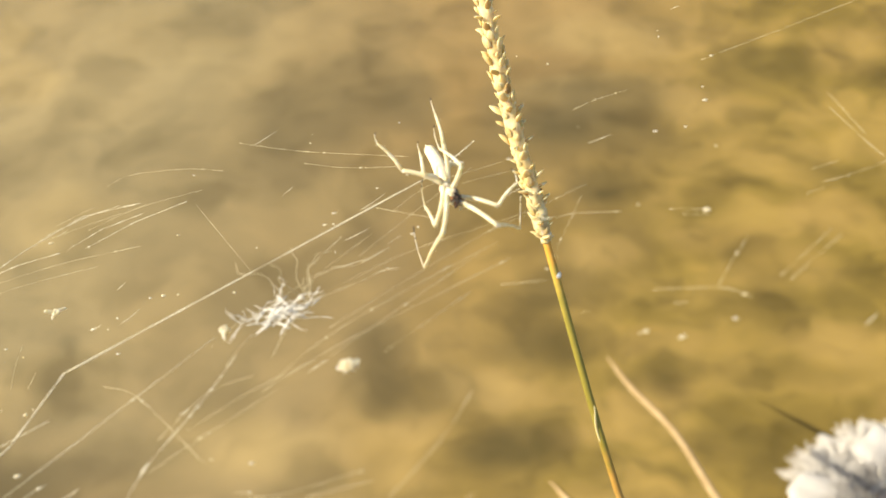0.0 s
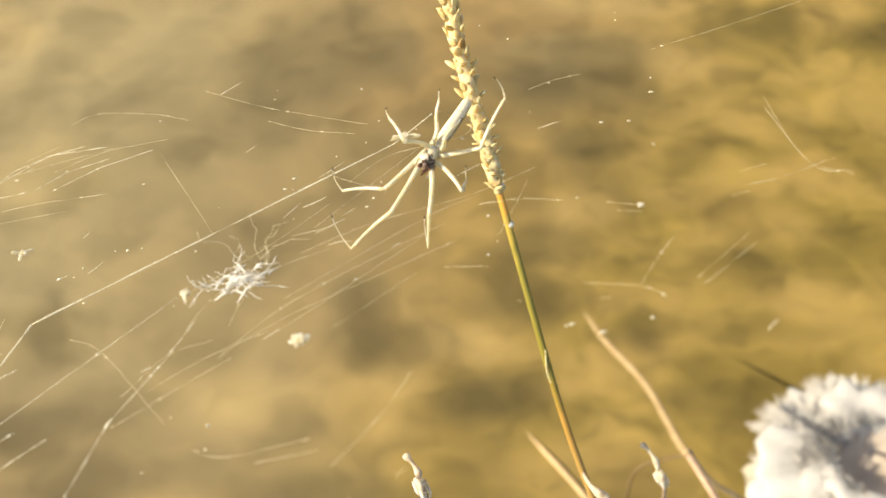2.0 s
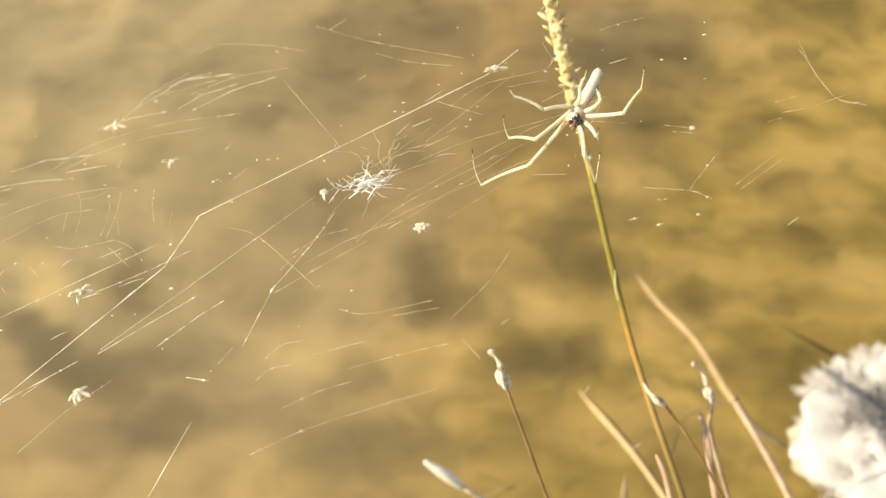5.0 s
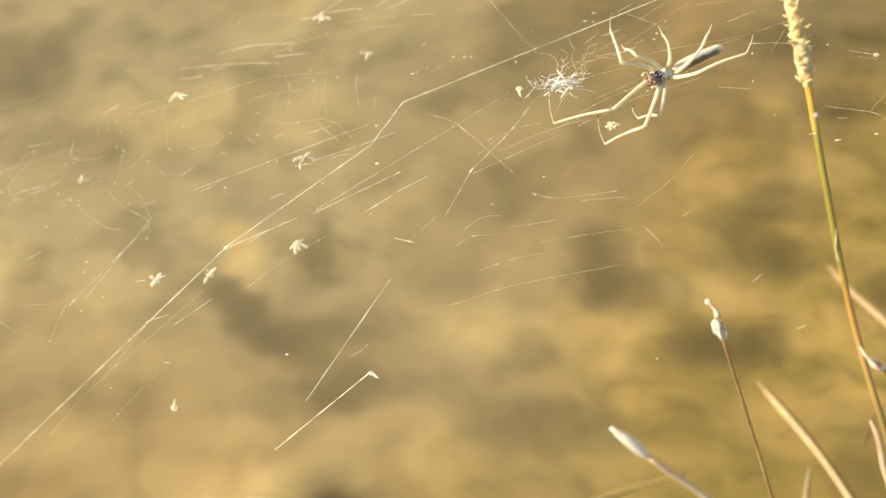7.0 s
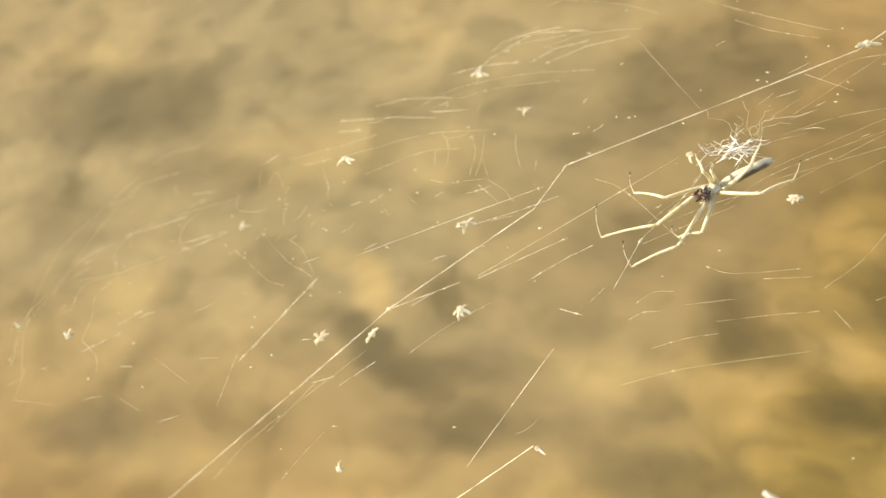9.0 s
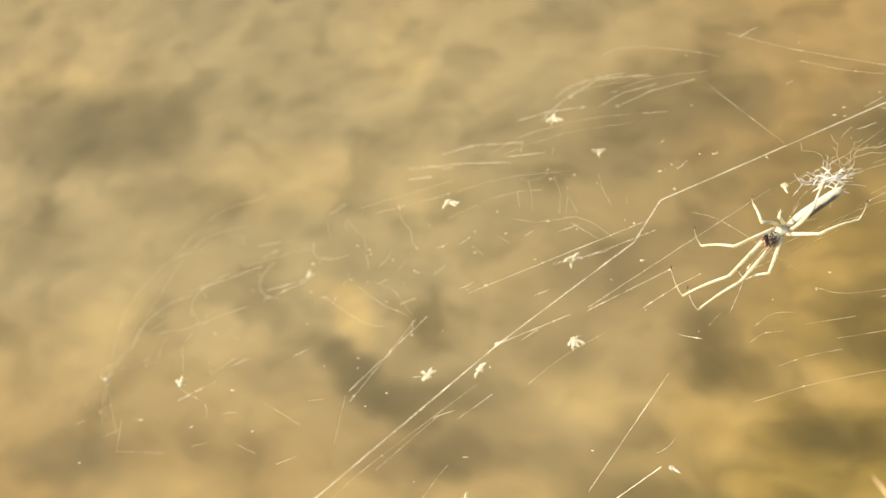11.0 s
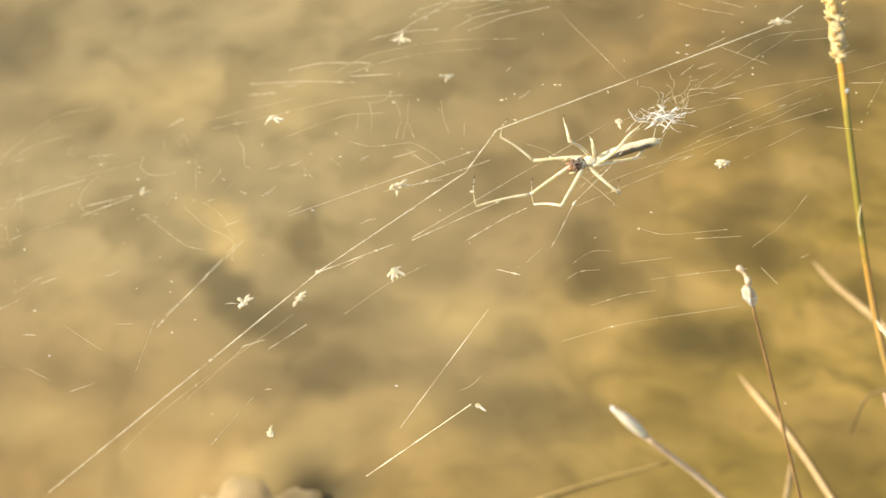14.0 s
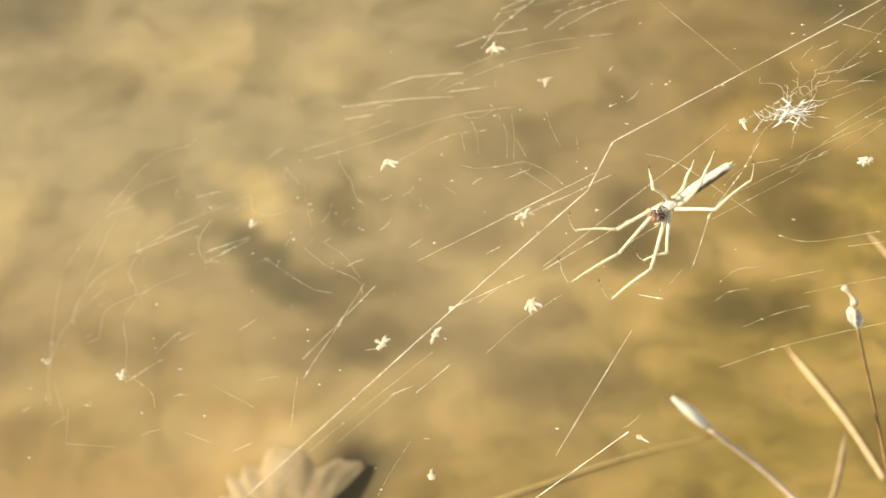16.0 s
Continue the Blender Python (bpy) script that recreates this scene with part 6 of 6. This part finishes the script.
    lower = (
        (
            (0, pose(0.00510, 0, 0, -69, 9, -25)),
            (0.5, pose(0.00510, 0, 0, -28, 19, -48)),
            (0.75, pose(0.00510, 0, 0, -88, 23, -94)),
            (1, pose(0.00510, 0, 0, -135, -9, -122)),
            (1.5, pose(0.00510, 0, 0, -95, -8, -124)),
            (2, pose(0.00510, 0, 0, -122, -7, -126)),
            (2.5, pose(0.00510, 0, 0, -126, -5, -127)),
            (3, pose(0.00510, 0, 0, -117, -4, -129)),
            (5.5, pose(0.00510, 0, 0, -123, -0, -139)),
            (5.75, pose(0.00510, 0, 0, -129, 10, -99)),
            (6, pose(0.00510, 0, 0, -127, 22, -57)),
            (6.5, pose(0.00510, 0, 0, -127, 22, -57)),
            (7, pose(0.00510, 0, 0, -128, 22, -57)),
            (7.5, pose(0.00510, 0, 0, -132, 22, -57)),
            (8, pose(0.00510, 0, 0, -126, 22, -57)),
            (8.5, pose(0.00510, 0, 0, -129, 22, -57)),
            (11, pose(0.00510, 0, 0, -123, 22, -57)),
            (11.5, pose(0.00510, 0, 0, -127, 22, -57)),
            (12, pose(0.00510, 0, 0, -130, 22, -57)),
            (12.5, pose(0.00510, 0, 0, -125, 22, -57)),
            (13, pose(0.00510, 0, 0, -127, 22, -57)),
            (13.5, pose(0.00510, 0, 0, -119, 22, -57)),
            (14, pose(0.00510, 0, 0, -134, 22, -57)),
            (14.5, pose(0.00510, 0, 0, -132, 22, -57)),
            (15, pose(0.00510, 0, 0, -131, 22, -57)),
            (15.5, pose(0.00510, 0, 0, -134, 22, -57)),
            (16, pose(0.00510, 0, 0, -120, 22, -57)),
        ),
        (
            (0, pose(0.00602, 0, 0, -80, -7, -132)),
            (0.5, pose(0.00602, 0, 0, -101, -30, -117)),
            (0.75, pose(0.00602, 0, 0, 1, -147, 118)),
            (1, pose(0.00602, 0, 0, 129, 8, -40)),
            (1.25, pose(0.00602, 0, 0, 149, -28, -54)),
            (1.5, pose(0.00602, 0, 0, 12, -128, 87)),
            (2, pose(0.00602, 0, 0, 147, -2, -57)),
            (2.5, pose(0.00602, 0, 0, 156, -17, -62)),
            (3, pose(0.00602, 0, 0, 33, -130, 73)),
            (5.5, pose(0.00602, 0, 0, 12, -134, 87)),
            (6, pose(0.00602, 0, 0, 144, -47, -65)),
            (6.5, pose(0.00602, 0, 0, 152, -54, -64)),
            (7, pose(0.00602, 0, 0, 159, -42, -51)),
            (7.5, pose(0.00602, 0, 0, 3, -133, 80)),
            (8, pose(0.00602, 0, 0, -16, -118, 107)),
            (8.5, pose(0.00602, 0, 0, -21, -125, 118)),
            (11, pose(0.00602, 0, 0, -23, -109, 128)),
            (11.5, pose(0.00602, 0, 0, 147, -49, -41)),
            (12, pose(0.00602, 0, 0, 127, -40, -18)),
            (12.5, pose(0.00602, 0, 0, 139, -44, -27)),
            (13, pose(0.00602, 0, 0, 145, -47, -33)),
            (13.5, pose(0.00602, 0, 0, 139, -61, -33)),
            (14, pose(0.00602, 0, 0, 152, -52, -46)),
            (14.5, pose(0.00602, 0, 0, 137, -38, -27)),
            (15, pose(0.00602, 0, 0, 124, 7, -16)),
            (15.5, pose(0.00602, 0, 0, 124, 4, -7)),
            (16, pose(0.00602, 0, 0, 144, -40, -46)),
        ),
        (
            (0, pose(0.00566, 0, 0, 44, -70, 21)),
            (0.5, pose(0.00566, 0, 0, 84, -64, -40)),
            (0.75, pose(0.00566, 0, 0, 7, -86, 62)),
            (1, pose(0.00566, 0, 0, -54, -63, 149)),
            (1.5, pose(0.00566, 0, 0, -39, -16, 123)),
            (2, pose(0.00566, 0, 0, -36, -4, 130)),
            (2.5, pose(0.00566, 0, 0, -37, -17, 150)),
            (3, pose(0.00566, 0, 0, -30, -9, 90)),
            (4.25, pose(0.00566, 0, 0, -40, 4, 125)),
            (5.5, pose(0.00566, 0, 0, -40, 21, 160)),
            (6, pose(0.00566, 0, 0, -12, 58, -165)),
            (6.5, pose(0.00566, 0, 0, -23, -5, 164)),
            (6.75, pose(0.00566, 0, 0, -11, 32, -164)),
            (7, pose(0.00566, 0, 0, 35, 50, -103)),
            (7.5, pose(0.00566, 0, 0, 42, 25, -59)),
            (8, pose(0.00566, 0, 0, 26, 67, -111)),
            (8.5, pose(0.00566, 0, 0, 59, 43, -75)),
            (11, pose(0.00566, 0, 0, 59, 33, -63)),
            (11.5, pose(0.00566, 0, 0, 42, 43, -86)),
            (12, pose(0.00566, 0, 0, 48, 52, -67)),
            (12.5, pose(0.00566, 0, 0, 16, 55, -109)),
            (13, pose(0.00566, 0, 0, 61, 41, -50)),
            (13.5, pose(0.00566, 0, 0, 87, 32, -41)),
            (13.75, pose(0.00566, 0, 0, 112, 48, -71)),
            (14, pose(0.00566, 0, 0, -50, 108, 78)),
            (14.25, pose(0.00566, 0, 0, -81, 61, 52)),
            (14.5, pose(0.00566, 0, 0, -76, 15, 61)),
            (15, pose(0.00566, 0, 0, -70, -3, 47)),
            (15.5, pose(0.00566, 0, 0, -77, 4, 37)),
            (15.75, pose(0.00566, 0, 0, -28, -41, 2)),
            (16, pose(0.00566, 0, 0, 49, -28, -64)),
        ),
        (
            (0, pose(0.00788, 0, 0, -32, -24, 116)),
            (0.5, pose(0.00788, 0, 0, -32, -23, 109)),
            (1, pose(0.00788, 0, 0, -54, -17, 107)),
            (1.5, pose(0.00788, 0, 0, -46, 48, 133)),
            (2, pose(0.00788, 0, 0, -89, 42, 103)),
            (2.5, pose(0.00788, 0, 0, -64, 23, 115)),
            (3, pose(0.00788, 0, 0, -38, -11, 120)),
            (5.5, pose(0.00788, 0, 0, -59, 25, 121)),
            (6, pose(0.00788, 0, 0, -44, 34, 153)),
            (6.25, pose(0.00788, 0, 0, 8, 70, -127)),
            (6.5, pose(0.00788, 0, 0, 69, 37, -39)),
            (7, pose(0.00788, 0, 0, 46, 69, -81)),
            (7.5, pose(0.00788, 0, 0, 11, 62, -107)),
            (8, pose(0.00788, 0, 0, 65, 21, -34)),
            (8.5, pose(0.00788, 0, 0, 80, 22, -34)),
            (11, pose(0.00788, 0, 0, 64, 11, -15)),
            (11.5, pose(0.00788, 0, 0, 67, 8, -22)),
            (12, pose(0.00788, 0, 0, 63, -3, -27)),
            (12.5, pose(0.00788, 0, 0, 69, 1, -27)),
            (13, pose(0.00788, 0, 0, 73, -1, -25)),
            (13.5, pose(0.00788, 0, 0, 70, -1, -16)),
            (13.75, pose(0.00788, 0, 0, 61, 36, -51)),
            (14, pose(0.00788, 0, 0, 10, 54, -120)),
            (14.5, pose(0.00788, 0, 0, -3, 54, -133)),
            (15, pose(0.00788, 0, 0, -22, 59, -168)),
            (15.5, pose(0.00788, 0, 0, -14, 54, -159)),
            (15.75, pose(0.00788, 0, 0, 52, 49, -74)),
            (16, pose(0.00788, 0, 0, 69, 11, -35)),
        ),
        (
            (0, pose(0.00861, 0, 0, -91, 41, 128)),
            (0.5, pose(0.00861, 0, 0, 79, 131, -58)),
            (1, pose(0.00861, 0, 0, 24, 131, -103)),
            (1.5, pose(0.00861, 0, 0, 45, 63, -69)),
            (2, pose(0.00861, 0, 0, 142, 69, 25)),
            (2.5, pose(0.00861, 0, 0, 144, 61, 23)),
            (3, pose(0.00861, 0, 0, 112, 77, -21)),
            (5.5, pose(0.00861, 0, 0, 105, 57, -10)),
            (6, pose(0.00861, 0, 0, 31, 43, -57)),
            (6.5, pose(0.00861, 0, 0, 39, 38, -58)),
            (7, pose(0.00861, 0, 0, 44, 32, -46)),
            (7.5, pose(0.00861, 0, 0, 40, 36, -45)),
            (8, pose(0.00861, 0, 0, 33, 36, -64)),
            (8.5, pose(0.00861, 0, 0, 49, 32, -42)),
            (11, pose(0.00861, 0, 0, 68, 38, -32)),
            (11.5, pose(0.00861, 0, 0, 72, 21, -26)),
            (12, pose(0.00861, 0, 0, 55, -3, -23)),
            (12.5, pose(0.00861, 0, 0, 57, -5, -10)),
            (13, pose(0.00861, 0, 0, 53, 61, -29)),
            (13.5, pose(0.00861, 0, 0, 67, 16, -15)),
            (14, pose(0.00861, 0, 0, 49, -8, -21)),
            (14.5, pose(0.00861, 0, 0, 49, -9, -26)),
            (15, pose(0.00861, 0, 0, 62, 6, -30)),
            (15.5, pose(0.00861, 0, 0, 53, -2, -28)),
            (16, pose(0.00861, 0, 0, 42, -1, -17)),
        ),
        (
            (0, pose(0.00725, 0, 0, -62, 23, 177)),
            (0.5, pose(0.00725, 0, 0, -73, 38, 158)),
            (1, pose(0.00725, 0, 0, 119, 127, 8)),
            (1.25, pose(0.00725, 0, 0, -1, 60, -108)),
            (1.5, pose(0.00725, 0, 0, 35, 37, -66)),
            (2, pose(0.00725, 0, 0, 60, 65, -49)),
            (2.5, pose(0.00725, 0, 0, 71, 72, -37)),
            (3, pose(0.00725, 0, 0, 34, 81, -87)),
            (5.5, pose(0.00725, 0, 0, -19, 73, -129)),
            (5.75, pose(0.00725, 0, 0, 43, 48, -51)),
            (6, pose(0.00725, 0, 0, 45, 12, -27)),
            (6.5, pose(0.00725, 0, 0, 27, 19, -59)),
            (7, pose(0.00725, 0, 0, -32, 3, -101)),
            (7.5, pose(0.00725, 0, 0, -42, 31, -131)),
            (8, pose(0.00725, 0, 0, -19, 29, -108)),
            (8.5, pose(0.00725, 0, 0, 4, 48, -88)),
            (11, pose(0.00725, 0, 0, 25, 59, -70)),
            (11.5, pose(0.00725, 0, 0, 52, 53, -48)),
            (12, pose(0.00725, 0, 0, 66, 43, -34)),
            (12.5, pose(0.00725, 0, 0, 61, 51, -24)),
            (13, pose(0.00725, 0, 0, 38, -1, -37)),
            (13.5, pose(0.00725, 0, 0, 35, 43, -59)),
            (14, pose(0.00725, 0, 0, 54, -18, -36)),
            (14.5, pose(0.00725, 0, 0, 49, -7, -11)),
            (15, pose(0.00725, 0, 0, 49, -8, -40)),
            (15.5, pose(0.00725, 0, 0, 52, -13, -29)),
            (16, pose(0.00725, 0, 0, 55, -8, -28)),
        ),
        (
            (0, pose(0.00457, 0, 0, -9, -30, -2)),
            (0.5, pose(0.00457, 0, 0, -4, -21, -5)),
            (0.75, pose(0.00457, 0, 0, -8, -11, -47)),
            (1, pose(0.00457, 0, 0, -18, -6, -89)),
            (1.5, pose(0.00457, 0, 0, -23, -9, -94)),
            (2, pose(0.00457, 0, 0, -29, -9, -99)),
            (2.5, pose(0.00457, 0, 0, -29, -1, -94)),
            (3, pose(0.00457, 0, 0, -27, -11, -106)),
            (4.25, pose(0.00457, 0, 0, -5, -10, -59)),
            (5.5, pose(0.00457, 0, 0, 12, -25, -14)),
            (6, pose(0.00457, 0, 0, -9, -29, 0)),
            (6.5, pose(0.00457, 0, 0, -10, -8, -47)),
            (7, pose(0.00457, 0, 0, -31, -3, -94)),
            (7.5, pose(0.00457, 0, 0, -47, -21, -140)),
            (8, pose(0.00457, 0, 0, -39, -20, -137)),
            (8.5, pose(0.00457, 0, 0, -44, -20, -133)),
            (11, pose(0.00457, 0, 0, -29, -15, -116)),
            (11.5, pose(0.00457, 0, 0, -37, -14, -112)),
            (12, pose(0.00457, 0, 0, -35, -13, -109)),
            (12.5, pose(0.00457, 0, 0, -34, -12, -106)),
            (13, pose(0.00457, 0, 0, -39, -11, -102)),
            (13.5, pose(0.00457, 0, 0, -32, -9, -99)),
            (14, pose(0.00457, 0, 0, -43, -8, -96)),
            (14.5, pose(0.00457, 0, 0, -29, -10, -67)),
            (15, pose(0.00457, 0, 0, -33, -27, -42)),
            (15.5, pose(0.00457, 0, 0, -11, -34, -6)),
            (15.75, pose(0.00457, 0, 0, -22, -18, -64)),
            (16, pose(0.00457, 0, 0, -41, -17, -121)),
        ),
        (
            (0, pose(0.00254, 0, 0, -39, -32, -71)),
            (0.5, pose(0.00254, 0, 0, -33, -8, -74)),
            (1, pose(0.00254, 0, 0, -85, 0, -118)),
            (1.25, pose(0.00254, 0, 0, -106, -7, -55)),
            (1.5, pose(0.00254, 0, 0, -121, 8, 7)),
            (2, pose(0.00254, 0, 0, -128, 7, 4)),
            (2.5, pose(0.00254, 0, 0, -140, 1, 3)),
            (3, pose(0.00254, 0, 0, -162, 9, 2)),
            (4.25, pose(0.00254, 0, 0, -132, -6, -53)),
            (5.5, pose(0.00254, 0, 0, -103, 11, -107)),
            (6, pose(0.00254, 0, 0, -116, 23, -124)),
            (6.5, pose(0.00254, 0, 0, -102, 33, -118)),
            (6.75, pose(0.00254, 0, 0, -44, 62, -62)),
            (7, pose(0.00254, 0, 0, 22, 38, 2)),
            (7.17, pose(0.00254, 0, 0, -30, 28, -7)),
            (7.33, pose(0.00254, 0, 0, -76, 15, -5)),
            (7.5, pose(0.00254, 0, 0, -120, 8, 6)),
            (7.75, pose(0.00254, 0, 0, -110, 14, -61)),
            (8, pose(0.00254, 0, 0, -112, 25, -131)),
            (8.5, pose(0.00254, 0, 0, 76, 139, 48)),
            (11, pose(0.00254, 0, 0, 63, 148, 29)),
            (11.5, pose(0.00254, 0, 0, -105, 39, -119)),
            (12, pose(0.00254, 0, 0, 69, 132, 62)),
            (12.5, pose(0.00254, 0, 0, -101, 38, -122)),
            (13, pose(0.00254, 0, 0, -52, 59, -93)),
            (13.5, pose(0.00254, 0, 0, -22, 38, -54)),
            (13.75, pose(0.00254, 0, 0, -68, 69, -91)),
            (14, pose(0.00254, 0, 0, 22, 124, 8)),
            (14.5, pose(0.00254, 0, 0, 60, 103, 58)),
            (15, pose(0.00254, 0, 0, -121, 44, -102)),
            (15.5, pose(0.00254, 0, 0, 60, 127, 76)),
            (15.75, pose(0.00254, 0, 0, -91, 37, -34)),
            (16, pose(0.00254, 0, 0, -95, 11, 14)),
        ),
    )
    for (leg, shin), up, down in zip(LEG_PARTS, upper, lower):
        walk(leg, up)
        walk(shin, down)


motions()
